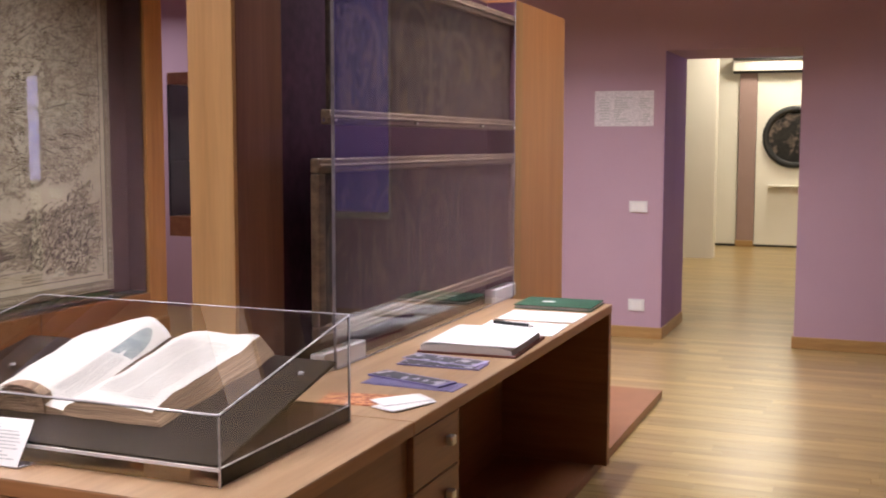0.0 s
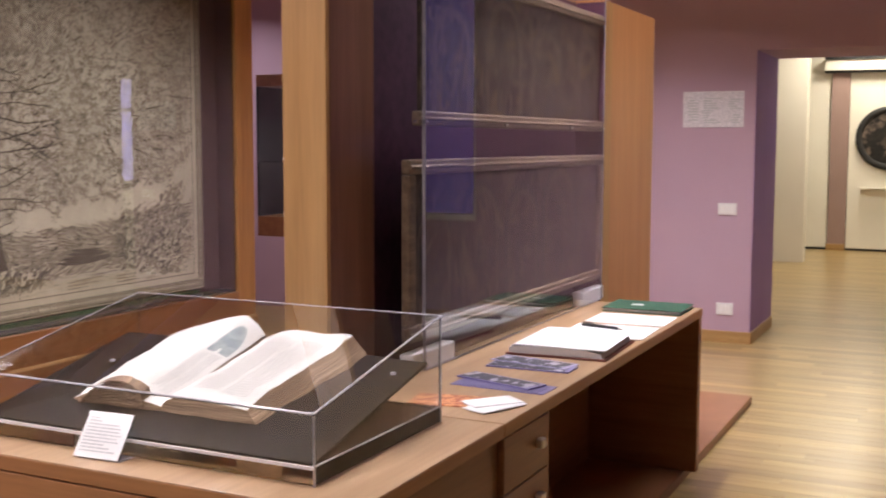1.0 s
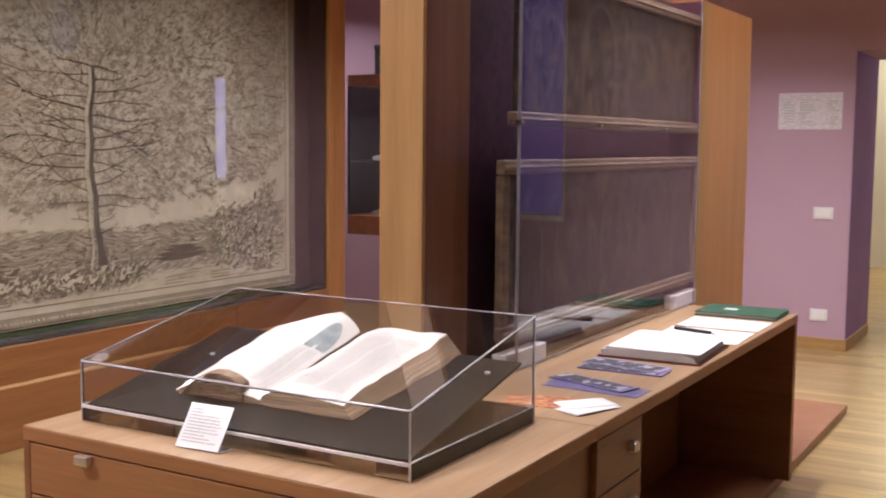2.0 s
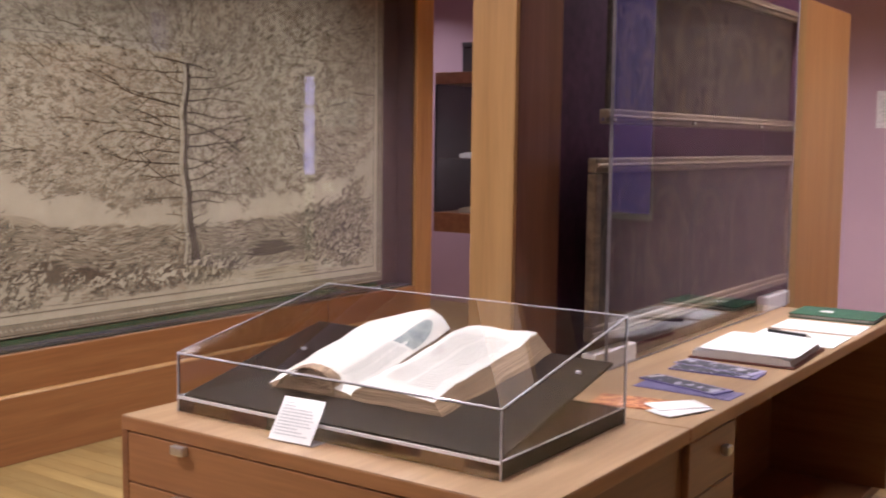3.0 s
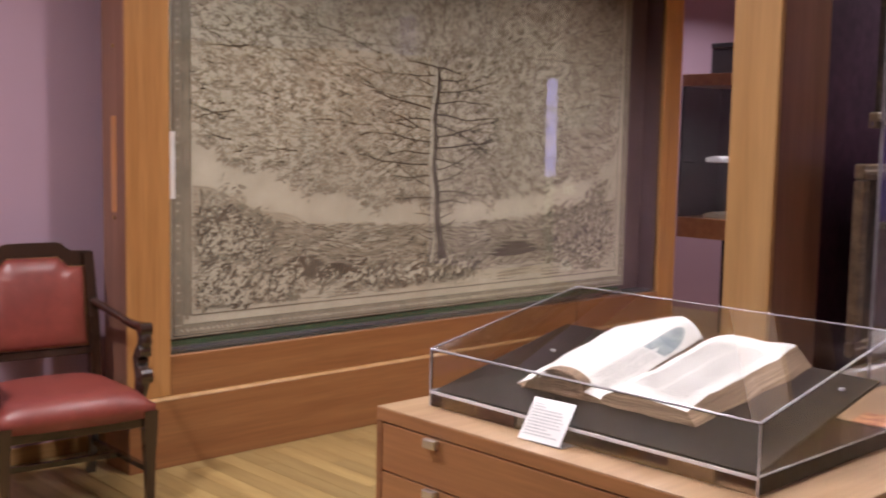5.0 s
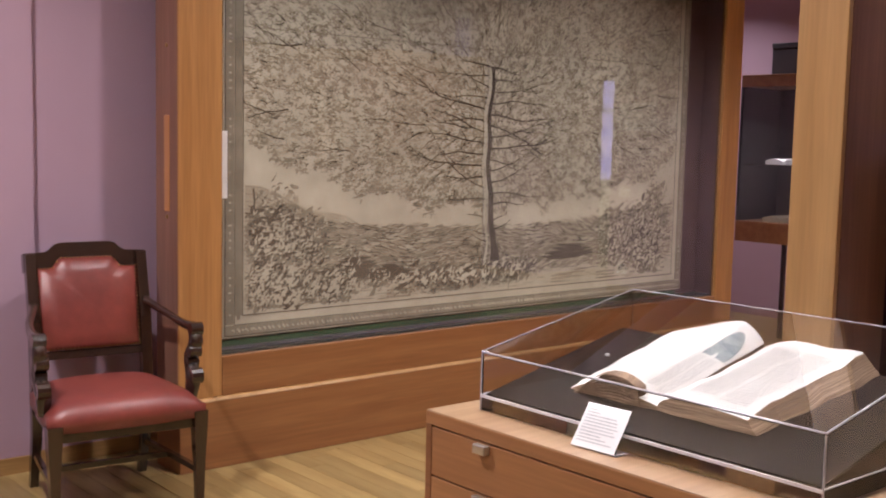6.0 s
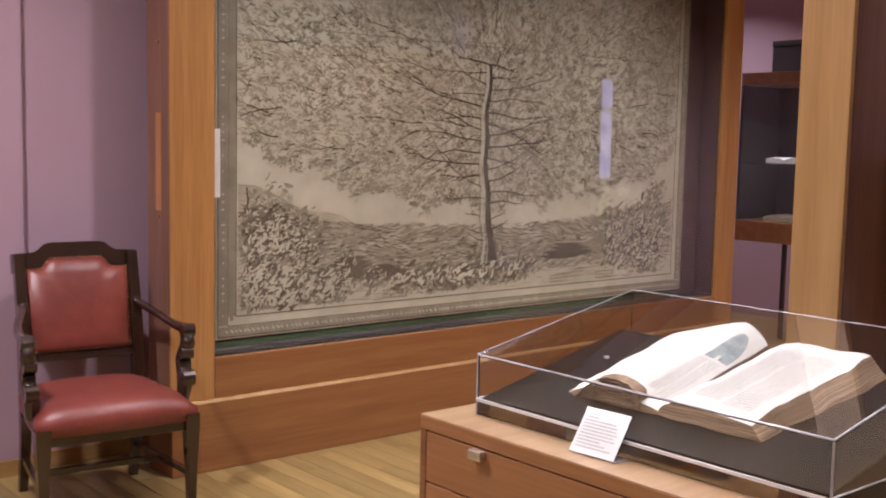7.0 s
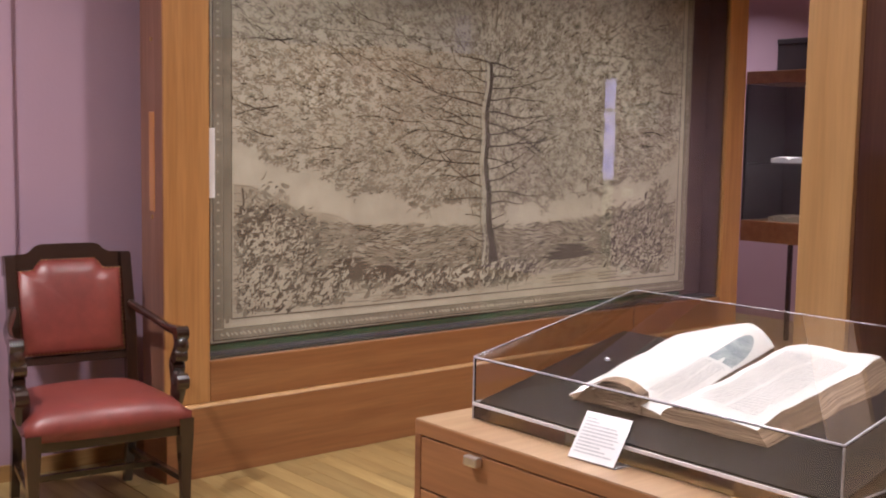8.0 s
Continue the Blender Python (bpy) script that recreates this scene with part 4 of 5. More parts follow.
def open_book():
    """Two page blocks on the sloping board: one fanned and rolled high, one lying flat."""
    bx, by = -1.470, 2.30
    c = thing("open_book", "large old open book with ragged yellowed pages", "book", bx, by, slope_z(by) + 0.0015)
    L, rise = 0.385, 0.28
    rnd = random.Random(3)

    def block(side, width, outline):
        """outline(s): height of the upper side at s 0..1 across from the spine."""
        ns, nt = 22, 14
        top, low = [], []
        bm = bmesh.new()
        for j in range(nt + 1):
            t = j / nt
            wob = 0.0035 * math.sin(t * 17 + side) + 0.0015 * math.sin(t * 51)
            tr, br = [], []
            for i in range(ns + 1):
                s = i / ns
                x = side * (width * s + (wob * s if i else 0))
                x += (0.050 if side > 0 else 0.020) * t
                ed = 0.0018 * math.sin(s * 13 + 2) * (1 if j in (0, nt) else 0)
                y = L * t + ed
                z = rise * y
                tr.append(bm.verts.new((x, y, z + outline(s, t))))
                flare = 0.042 * max(0.0, (s - 0.6) / 0.4) if side > 0 else -0.006 * s
                br.append(bm.verts.new((x + flare, y - 0.006 * (1 - t) * s, z + 0.002)))
            top.append(tr)
            low.append(br)
        for j in range(nt):
            for i in range(ns):
                bm.faces.new((top[j][i], top[j][i + 1], top[j + 1][i + 1], top[j + 1][i]))
                bm.faces.new((low[j][i], low[j + 1][i], low[j + 1][i + 1], low[j][i + 1]))
        for i in range(ns):
            bm.faces.new((top[0][i], low[0][i], low[0][i + 1], top[0][i + 1]))
            bm.faces.new((top[nt][i], top[nt][i + 1], low[nt][i + 1], low[nt][i]))
        for j in range(nt):
            bm.faces.new((top[j][ns], low[j][ns], low[j + 1][ns], top[j + 1][ns]))
            bm.faces.new((top[j][0], top[j + 1][0], low[j + 1][0], low[j][0]))
        return bm, [[v.co.copy() for v in row] for row in top]

    def flat(s, t):
        body = 0.052 - 0.006 * t - 0.004 * s
        return body * (0.62 + 0.38 * min(1.0, s * 5.0) ** 0.6) + 0.003 * math.sin(s * 3.0) + 0.0022 * math.sin(t * 9 + s * 5) + 0.0016 * math.sin(t * 23 + s * 11)

    def rolled(s, t):
        """Leaves arch up from the spine and roll over: the ridge nears the spine towards the head."""
        ridge, high = 0.70 - 0.46 * t ** 0.32, 0.049 + 0.025 * t ** 3 - 0.009 * math.sin(math.pi * t)
        if s < ridge:
            return 0.026 + (high - 0.026) * math.sin(math.pi / 2 * s / ridge) ** 0.85 + 0.0012 * math.sin(t * 13 + s * 4)
        return high - (high - 0.014) * ((s - ridge) / (1 - ridge)) ** 1.15

    def page(name, rows, lift, label):
        bm = bmesh.new()
        vs = [[bm.verts.new(p + Vector((0, 0, lift))) for p in row] for row in rows]
        for j in range(len(vs) - 1):
            for i in range(len(vs[0]) - 1):
                bm.faces.new((vs[j][i], vs[j][i + 1], vs[j + 1][i + 1], vs[j + 1][i]))
        return part(name, bm, M_PAGE, c, label, smooth=True)

    def at(rows, s, t):
        n, k = len(rows) - 1, len(rows[0]) - 1
        j, i = min(int(t * n), n - 1), min(int(s * k), k - 1)
        u, v = s * k - i, t * n - j
        return rows[j][i].lerp(rows[j][i + 1], u).lerp(rows[j + 1][i].lerp(rows[j + 1][i + 1], u), v)

    def bars(parent, rows, s0, s1, t0, t1, lines, mat, thick=0.55):
        """Rows of plain bars for lines of print, laid on the curved page."""
        bm = bmesh.new()
        for r in range(lines):
            t = t0 + (t1 - t0) * (r + 0.5) / lines
            h = (t1 - t0) / lines * thick / 2
            s = s0
            while s < s1 - 0.005:
                e = min(s + rnd.uniform(0.015, 0.05), s1)
                k = 3
                lo = [bm.verts.new(at(rows, s + (e - s) * q / k, t - h) + Vector((0, 0, 0.0022))) for q in range(k + 1)]
                hi = [bm.verts.new(at(rows, s + (e - s) * q / k, t + h) + Vector((0, 0, 0.0022))) for q in range(k + 1)]
                for q in range(k):
                    bm.faces.new((lo[q], lo[q + 1], hi[q + 1], hi[q]))
                s = e + rnd.uniform(0.006, 0.014)
        part("print_block", bm, mat, parent, "faint grey lines of print")

    bm, rows_r = block(1, 0.238, flat)
    part("page_block", bm, M_PAGEEDGE, c, "thick page block with frayed brown edges")
    pg = page("page", rows_r, 0.0012, "bright cream page")
    bars(pg, rows_r, 0.20, 0.50, 0.12, 0.86, 30, M_TEXT)
    bars(pg, rows_r, 0.55, 0.86, 0.10, 0.86, 30, M_TEXT)
    bm, rows_l = block(-1, 0.285, rolled)
    left = part("page_block", bm, M_PAGEEDGE, c, "fanned page block with frayed brown edges")
    pg = page("page", rows_l, 0.0012, "cream page rolled upwards")
    bars(pg, rows_l, 0.06, 0.16, 0.10, 0.60, 24, M_TEXT)
    bars(pg, rows_l, 0.18, 0.30, 0.14, 0.60, 22, M_TEXT)
    bm = bmesh.new()                # the half-round picture at the head of the page
    ni, nj = 16, 6
    def on(i, j):
        a, r = math.pi * i / ni, (j / nj)
        return at(rows_l, 0.135 + 0.115 * r * math.cos(a), 0.62 + 0.30 * r * math.sin(a)) + Vector((0, 0, 0.0030))
    g = [[bm.verts.new(on(i, j)) for j in range(nj + 1)] for i in range(ni + 1)]
    for i in range(ni):
        for j in range(1, nj):
            bm.faces.new((g[i][j], g[i][j + 1], g[i + 1][j + 1], g[i + 1][j]))
    part("illustration", bm, M_PICT, pg, "blue-grey half-round picture")
    bm = bmesh.new()                # leaf edges between the blocks, and cover boards
    box_to(bm, -0.275, -0.02, 0.006, L - 0.01, -0.001, 0.0018)
    for v in bm.verts:
        v.co.z += rise * v.co.y - 0.0005
    part("cover", bm, M_REDCOVER, c, "dark leather cover board")
    bm = box(0.004, 0.275, 0.006, L - 0.01, -0.001, 0.0018)
    for v in bm.verts:
        v.co.z += rise * v.co.y - 0.0005
    part("cover", bm, M_REDCOVER, c, "dark leather cover board")
    for i in range(9):              # separate leaf edges at the rolled side
        h = 0.010 + 0.0075 * i
        bm = bmesh.new()
        pts = [(-0.05 - 0.22 * q / 7, h * math.sin(min(1, (0.05 + 0.22 * q / 7) / 0.27 * 1.1) * math.pi) ** 0.7 + 0.006) for q in range(8)]
        for q in range(7):
            p0, p1 = pts[q], pts[q + 1]
            vs = [bm.verts.new(v) for v in ((p0[0], -0.004 - 0.001 * i, p0[1]), (p1[0], -0.004 - 0.001 * i, p1[1]), (p1[0], -0.004 - 0.001 * i, p1[1] + 0.0022), (p0[0], -0.004 - 0.001 * i, p0[1] + 0.0022))]
            ws = [bm.verts.new(v.co + Vector((0, 0.03, 0.006))) for v in vs]
            for a, b in ((0, 1), (1, 2), (2, 3), (3, 0)):
                bm.faces.new((vs[a], vs[b], ws[b], ws[a]))
            bm.faces.new(vs)
        part("leaf", bm, M_PAGEEDGE, left)
    return c


open_book()


def caption_card():
    c = thing("caption_card", "small white caption card leaning on a clear stand", "card", -1.50, 2.112, DT)
    tilt = 36
    m = pose(0, 0, 0.004, -tilt, 0, 4)
    card = part("card", box(-0.060, 0.060, -0.001, 0.001, 0, 0.108), M_CARD, c)
    card.matrix_local = m
    bm = bmesh.new()
    rnd = random.Random(5)
    for i in range(11):
        z = 0.092 - 0.0078 * i
        box_to(bm, -0.052, -0.052 + (rnd.uniform(0.06, 0.1) if i > 1 else 0.035), -0.0016, -0.0012, z, z + 0.003)
    part("print_block", bm, M_BAR, card, "lines of small grey print")
    st = part("stand", box(-0.060, 0.060, 0.0015, 0.004, 0, 0.109), M_ACRYL, c, "clear acrylic stand")
    st.matrix_local = m
    st.visible_shadow = False
    part("stand_base", box(-0.064, 0.064, 0.006, 0.05, 0.0005, 0.003), M_EDGE, c, "clear acrylic foot")
    return c


caption_card()


# ---- papers on the desk ----
def leaflet(x, y, w, d, z, rz, mats, label, n=1):
    c = thing("leaflet", label, "leaflet", x, y, z, rz, group="leaflets on the desk")
    part("paper", box(-w / 2, w / 2, -d / 2, d / 2, 0.0006, 0.0025 * n, 0.0004), mats[0], c)
    part("printed_face", box(-w / 2 + 0.03 * w, w / 2 - 0.06 * w, -d / 2 + 0.06 * d, d / 2 - 0.12 * d, 0.0025 * n + 0.0002, 0.0025 * n + 0.0008), mats[1], c, "printed picture area")
    return c


leaflet(-1.05, 2.96, 0.20, 0.13, DT, 10, (M_ORANGE, M_ORANGE), "orange and brown printed card on the desk")
leaflet(-0.905, 2.945, 0.085, 0.16, DT + 0.0032, -22, (M_SHEET, M_CARD), "white folded card fanned over others")
leaflet(-0.925, 2.975, 0.085, 0.15, DT + 0.0062, -38, (M_SHEET, M_CARD), "white folded card fanned over others")
leaflet(-0.985, 3.195, 0.29, 0.11, DT, -2, (M_BLUECARD, M_BLUECARD), "blue printed leaflet lying on the desk")
leaflet(-1.01, 3.235, 0.27, 0.085, DT + 0.0034, -17, (M_BLUECARD, M_DARKPIC), "blue leaflet with a dark picture", 2)
leaflet(-1.01, 3.48, 0.27, 0.10, DT, 2, (M_BLUECARD, M_DARKPIC), "blue leaflet with a dark picture", 2)
leaflet(-1.02, 3.53, 0.27, 0.095, DT + 0.0056, -10, (M_LILACSHEET, M_DARKPIC), "lilac leaflet with a dark picture")


def visitors_book():
    c = thing("guest_book", "thick open blank book with white pages on the desk", "book", -1.01, 3.84, DT, 3)
    part("cover", box(-0.165, 0.175, -0.195, 0.195, 0.0008, 0.008, 0.002), M_REDCOVER, c, "red-brown cover")
    bm = bmesh.new()
    n = 10
    out = [(-0.155, 0.0065)] + [(-0.155 + 0.31 * i / n, 0.0255 + 0.009 * math.sin(math.pi * i / n) - 0.003 * (i == n)) for i in range(n + 1)] + [(0.162, 0.0065)]
    profile_along(bm, out, "y", -0.187, 0.187)
    part("page_block", bm, M_SHEET, c, "thick stack of white pages")
    for i in range(5):
        bm = box(-0.150 + 0.004 * i, 0.160 + 0.003 * i, -0.185, 0.185, 0.0, 0.0006)
        for v in bm.verts:
            v.co.z += 0.0365 + 0.0014 * i - 0.045 * abs(v.co.x)
        part("leaf", bm, M_SHEET, c)
    return c


visitors_book()


def paper_sheet(x, y, w, d, z, rz, mat, label):
    bm = box(-w / 2, w / 2, -d / 2, d / 2, 0.0006, 0.003, 0.0005)
    return solid("paper_sheet", bm, mat, label, "paper", x, y, z, 0, 0, rz, group="sheets on the desk")


paper_sheet(-0.99, 4.22, 0.31, 0.27, DT, 2, M_SHEET, "white paper pad lying on the desk")
paper_sheet(-0.995, 4.52, 0.31, 0.24, DT, 1, M_SHEET, "white paper sheet lying on the desk")
bm = cyl((-0.085, 0, 0.0085), (0.07, 0, 0.0085), 0.0062, seg=10)
pen = thing("pen", "black ballpoint pen lying on white paper", "pen", -1.03, 4.25, DT + 0.0032, -12)
part("barrel", bm, M_PEN, pen)
part("tip", cyl((0.07, 0, 0.0085), (0.09, 0, 0.005), 0.007, 0.001, 8), M_METAL, pen)
part("pocket_clip", box(-0.08, -0.035, -0.002, 0.002, 0.0166, 0.019), M_PEN, pen)
green = thing("green_book", "flat green cloth-bound book with a white label", "book", -1.01, 4.82, DT, 1)
part("cover", box(-0.165, 0.165, -0.125, 0.125, 0.001, 0.004, 0.001), M_GREENBOOK, green)
part("page_block", box(-0.158, 0.160, -0.12, 0.12, 0.0042, 0.014), M_SHEET, green)
part("cover", box(-0.165, 0.165, -0.125, 0.125, 0.0142, 0.0175, 0.001), M_GREENBOOK, green)
part("label", box(-0.07, -0.02, -0.02, 0.02, 0.0177, 0.0184), M_CARD, green, "white paper label")


# ---- armchair ----
def armchair(x, y, rz):
    c = thing("armchair", "dark walnut armchair with red leather seat and back", "armchair", x, y, 0, rz)
    sh = 0.44          # faces -y in its own space
    # seat: a crowned cushion, wider at the front
    bm = bmesh.new()
    n = 14
    grid = []
    for j in range(n + 1):
        t = j / n
        half = 0.295 - 0.05 * t
        row = []
        for i in range(n + 1):
            s = i / n * 2 - 1
            r = (1 - abs(s) ** 5) * (1 - abs(2 * t - 1) ** 5)
            yy = -0.275 + 0.50 * t - 0.030 * (1 - s * s) * (1 - t) ** 3
            row.append(bm.verts.new((half * s, yy, sh - 0.035 + 0.055 * max(r, 0) ** 0.45 + 0.012 * (1 - s * s))))
        grid.append(row)
    for j in range(n):
        for i in range(n):
            bm.faces.new((grid[j][i], grid[j][i + 1], grid[j + 1][i + 1], grid[j + 1][i]))
    ring = grid[0] + [r[-1] for r in grid[1:]] + grid[-1][::-1][1:] + [r[0] for r in grid[::-1][1:-1]]
    low = [bm.verts.new((v.co.x, v.co.y, sh - 0.085)) for v in ring]
    for i in range(len(ring)):
        bm.faces.new((ring[i], ring[(i + 1) % len(ring)], low[(i + 1) % len(ring)], low[i]))
    bm.faces.new(low)
    part("seat", bm, M_LEATHER, c, "red leather seat cushion", smooth=True)
    # rails under the seat
    part("seat_rail", box(-0.262, 0.262, -0.270, -0.245, sh - 0.125, sh - 0.0855, 0.003), M_DARKWOOD, c)
    part("seat_rail", box(-0.225, 0.225, 0.200, 0.222, sh - 0.125, sh - 0.0855, 0.003), M_DARKWOOD, c)
    for s in (-1, 1):
        bm = bmesh.new()
        profile_along(bm, [(s * 0.272, -0.25), (s * 0.250, -0.25), (s * 0.214, 0.20), (s * 0.236, 0.20)][::s], "z", sh - 0.125, sh - 0.0855)
        part("seat_rail", bm, M_DARKWOOD, c)
        # front leg, tapered; back leg, splayed and running up into the back post
        bm = bmesh.new()
        secs = ((0.0, 0.0145), (0.18, 0.0185), (sh - 0.126, 0.0255), (sh - 0.06, 0.027))
        rings = []
        for z, h in secs:
            cx, cy = s * 0.272, -0.262
            rings.append([bm.verts.new((cx + a * h, cy + b * h, z)) for a, b in ((-1, -1), (1, -1), (1, 1), (-1, 1))])
        for a, b in zip(rings, rings[1:]):
            for i in range(4):
                bm.faces.new((a[i], a[(i + 1) % 4], b[(i + 1) % 4], b[i]))
        bm.faces.new(rings[0][::-1])
        bm.faces.new(rings[-1])
        part("leg", bm, M_DARKWOOD, c)
        bm = bmesh.new()
        rings = []
        for z, yy, h in ((0.0, 0.285, 0.016), (0.22, 0.225, 0.019), (sh - 0.02, 0.212, 0.022), (0.68, 0.235, 0.021), (0.945, 0.300, 0.020)):
            rings.append([bm.verts.new((s * 0.222 + a * h, yy + b * h, z)) for a, b in ((-1, -1), (1, -1), (1, 1), (-1, 1))])
        for a, b in zip(rings, rings[1:]):
            for i in range(4):
                bm.faces.new((a[i], a[(i + 1) % 4], b[(i + 1) % 4], b[i]))
        bm.faces.new(rings[0][::-1])
        bm.faces.new(rings[-1])
        part("back_post", bm, M_DARKWOOD, c)
        # arm: a curved bar, then a scrolled support down to the seat
        pts = [(0.224, 0.238, 0.745), (0.245, 0.17, 0.725), (0.275, 0.08, 0.700), (0.290, -0.02, 0.682), (0.296, -0.10, 0.680), (0.297, -0.155, 0.682)]
        arm = part("armrest", tube([(s * a, b, z) for a, b, z in pts], [0.017, 0.016, 0.015, 0.017, 0.021, 0.022]), M_DARKWOOD, c, smooth=True)
        for px, py, pz, r in ((0.297, -0.158, 0.676, 0.027),):
            part("scroll", cyl((s * (px - 0.024), py, pz), (s * (px + 0.024), py, pz), r, seg=14), M_DARKWOOD, arm)
        pts = [(0.296, -0.15, 0.665), (0.295, -0.165, 0.625), (0.293, -0.135, 0.590), (0.291, -0.115, 0.560), (0.289, -0.135, 0.525), (0.285, -0.165, 0.490), (0.282, -0.165, 0.455), (0.280, -0.150, 0.40)]
        sup = part("arm_support", tube([(s * a, b, z) for a, b, z in pts], [0.024, 0.029, 0.026, 0.025, 0.028, 0.031, 0.029, 0.022]), M_DARKWOOD, c, smooth=True)
        for py, pz, r in ((-0.175, 0.592, 0.026), (-0.150, 0.545, 0.022), (-0.190, 0.495, 0.031)):
            part("scroll", cyl((s * 0.266, py + 0.01, pz), (s * 0.312, py + 0.01, pz), r, seg=12), M_DARKWOOD, sup)
        part("stretcher", box_between((s * 0.270, -0.25, 0.145), (s * 0.222, 0.24, 0.145), 0.011), M_DARKWOOD, c)
    part("stretcher", box_between((-0.256, 0.0, 0.145), (0.256, 0.0, 0.145), 0.011), M_DARKWOOD, c)
    # back: leather panel in a wooden frame with a raised crest
    tilt = pose(0, 0.212, sh + 0.0, -12.5, 0, 0)

    def tilted(ob):
        ob.matrix_local = tilt
        return ob
    tilted(part("back_rail", box(-0.205, 0.205, -0.016, 0.016, 0.085, 0.1195, 0.004), M_DARKWOOD, c))
    crest = []
    for i in range(25):
        s = i / 24 * 2 - 1
        u = abs(s)
        k = 1 if u < 0.44 else 0 if u > 0.66 else 0.5 + 0.5 * math.cos((u - 0.44) / 0.22 * math.pi)
        crest.append((s * 0.244, 0.515 + 0.035 * k + 0.006 * (1 - u * u)))
    inner = []
    for i in range(25):
        s = 1 - i / 24 * 2
        u = abs(s)
        k = 1 if u < 0.5 else 0 if u > 0.7 else 0.5 + 0.5 * math.cos((u - 0.5) / 0.2 * math.pi)
        inner.append((s * 0.204, 0.455 + 0.042 * k))
    bm = bmesh.new()
    profile_along(bm, [(crest[0][0], 0.44)] + crest + [(crest[-1][0], 0.44), (inner[0][0], 0.44)] + inner + [(inner[-1][0], 0.44)], "y", -0.020, 0.022)
    tilted(part("crest_rail", bm, M_DARKWOOD, c, "shaped walnut crest rail"))
    bm = bmesh.new()
    pad = [(-0.200, 0.122), (0.200, 0.122)] + [(a, b - 0.002) for a, b in inner]
    front = [bm.verts.new((a, -0.018, b)) for a, b in pad]
    mid = [bm.verts.new((a * 0.88, -0.040, 0.122 + (b - 0.122) * 0.9 + 0.018)) for a, b in pad]
    core = [bm.verts.new((a * 0.62, -0.052, 0.122 + (b - 0.122) * 0.66 + 0.058)) for a, b in pad]
    back = [bm.verts.new((a, 0.012, b)) for a, b in pad]
    k = len(pad)
    for i in range(k):
        bm.faces.new((front[i], front[(i + 1) % k], mid[(i + 1) % k], mid[i]))
        bm.faces.new((back[i], back[(i + 1) % k], front[(i + 1) % k], front[i]))
        bm.faces.new((mid[i], mid[(i + 1) % k], core[(i + 1) % k], core[i]))
    bm.faces.new(core)
    bm.faces.new(back[::-1])
    pad_ob = tilted(part("backrest", bm, M_LEATHER, c, "padded red leather back panel", smooth=True))
    bm = bmesh.new()
    for i in range(k):
        a, b = Vector(pad[i]), Vector(pad[(i + 1) % k])
        n = max(1, int((b - a).length / 0.016))
        for q in range(n):
            p = a.lerp(b, q / n)
            bmesh.ops.create_icosphere(bm, subdivisions=1, radius=0.0045, matrix=Matrix.Translation((p.x * 0.975, -0.023, 0.122 + (p.y - 0.122) * 0.985 + 0.003)))
    studs = part("stud_row", bm, M_BRASS, c, "row of small brass studs")
    tilted(studs)
    tagged(studs, kind="stuff")
    return c


def tube(pts, radii, seg=10):
    """A bent round bar through points."""
    bm = bmesh.new()
    fine, fr = [], []
    P = [Vector(p) for p in pts]
    for i in range(len(P) - 1):
        p0, p1, p2, p3 = P[max(i - 1, 0)], P[i], P[i + 1], P[min(i + 2, len(P) - 1)]
        for q in range(4):
            t = q / 4
            fine.append(0.5 * ((2 * p1) + (p2 - p0) * t + (2 * p0 - 5 * p1 + 4 * p2 - p3) * t * t + (3 * p1 - p0 - 3 * p2 + p3) * t ** 3))
            fr.append(radii[i] + (radii[i + 1] - radii[i]) * t)
    fine.append(P[-1])
    fr.append(radii[-1])
    rings = []
    for i, p in enumerate(fine):
        way = (fine[min(i + 1, len(fine) - 1)] - fine[max(i - 1, 0)]).normalized()
        side = way.cross(Vector((1, 0, 0)))
        side = side.normalized() if side.length > 0.01 else Vector((0, 0, 1))
        up = way.cross(side)
        rings.append([bm.verts.new(p + (side * math.cos(a) + up * math.sin(a)) * fr[i]) for a in np.linspace(0, 2 * math.pi, seg + 1)[:-1]])
    for a, b in zip(rings, rings[1:]):
        for i in range(seg):
            bm.faces.new((a[i], a[(i + 1) % seg], b[(i + 1) % seg], b[i]))
    bm.faces.new(rings[0][::-1])
    bm.faces.new(rings[-1])
    return bm


def box_between(p, q, h):
    """A square bar of half width h from p to q."""
    p, q = Vector(p), Vector(q)
    bm = bmesh.new()
    m = Matrix.Translation((p + q) / 2) @ (q - p).to_track_quat("Z", "Y").to_matrix().to_4x4()
    r = bmesh.ops.create_cube(bm, size=1.0)
    for v in r["verts"]:
        v.co = m @ Vector((v.co.x * 2 * h, v.co.y * 2 * h, v.co.z * (q - p).length))
    return bm


armchair(-3.955, 2.045, 83)


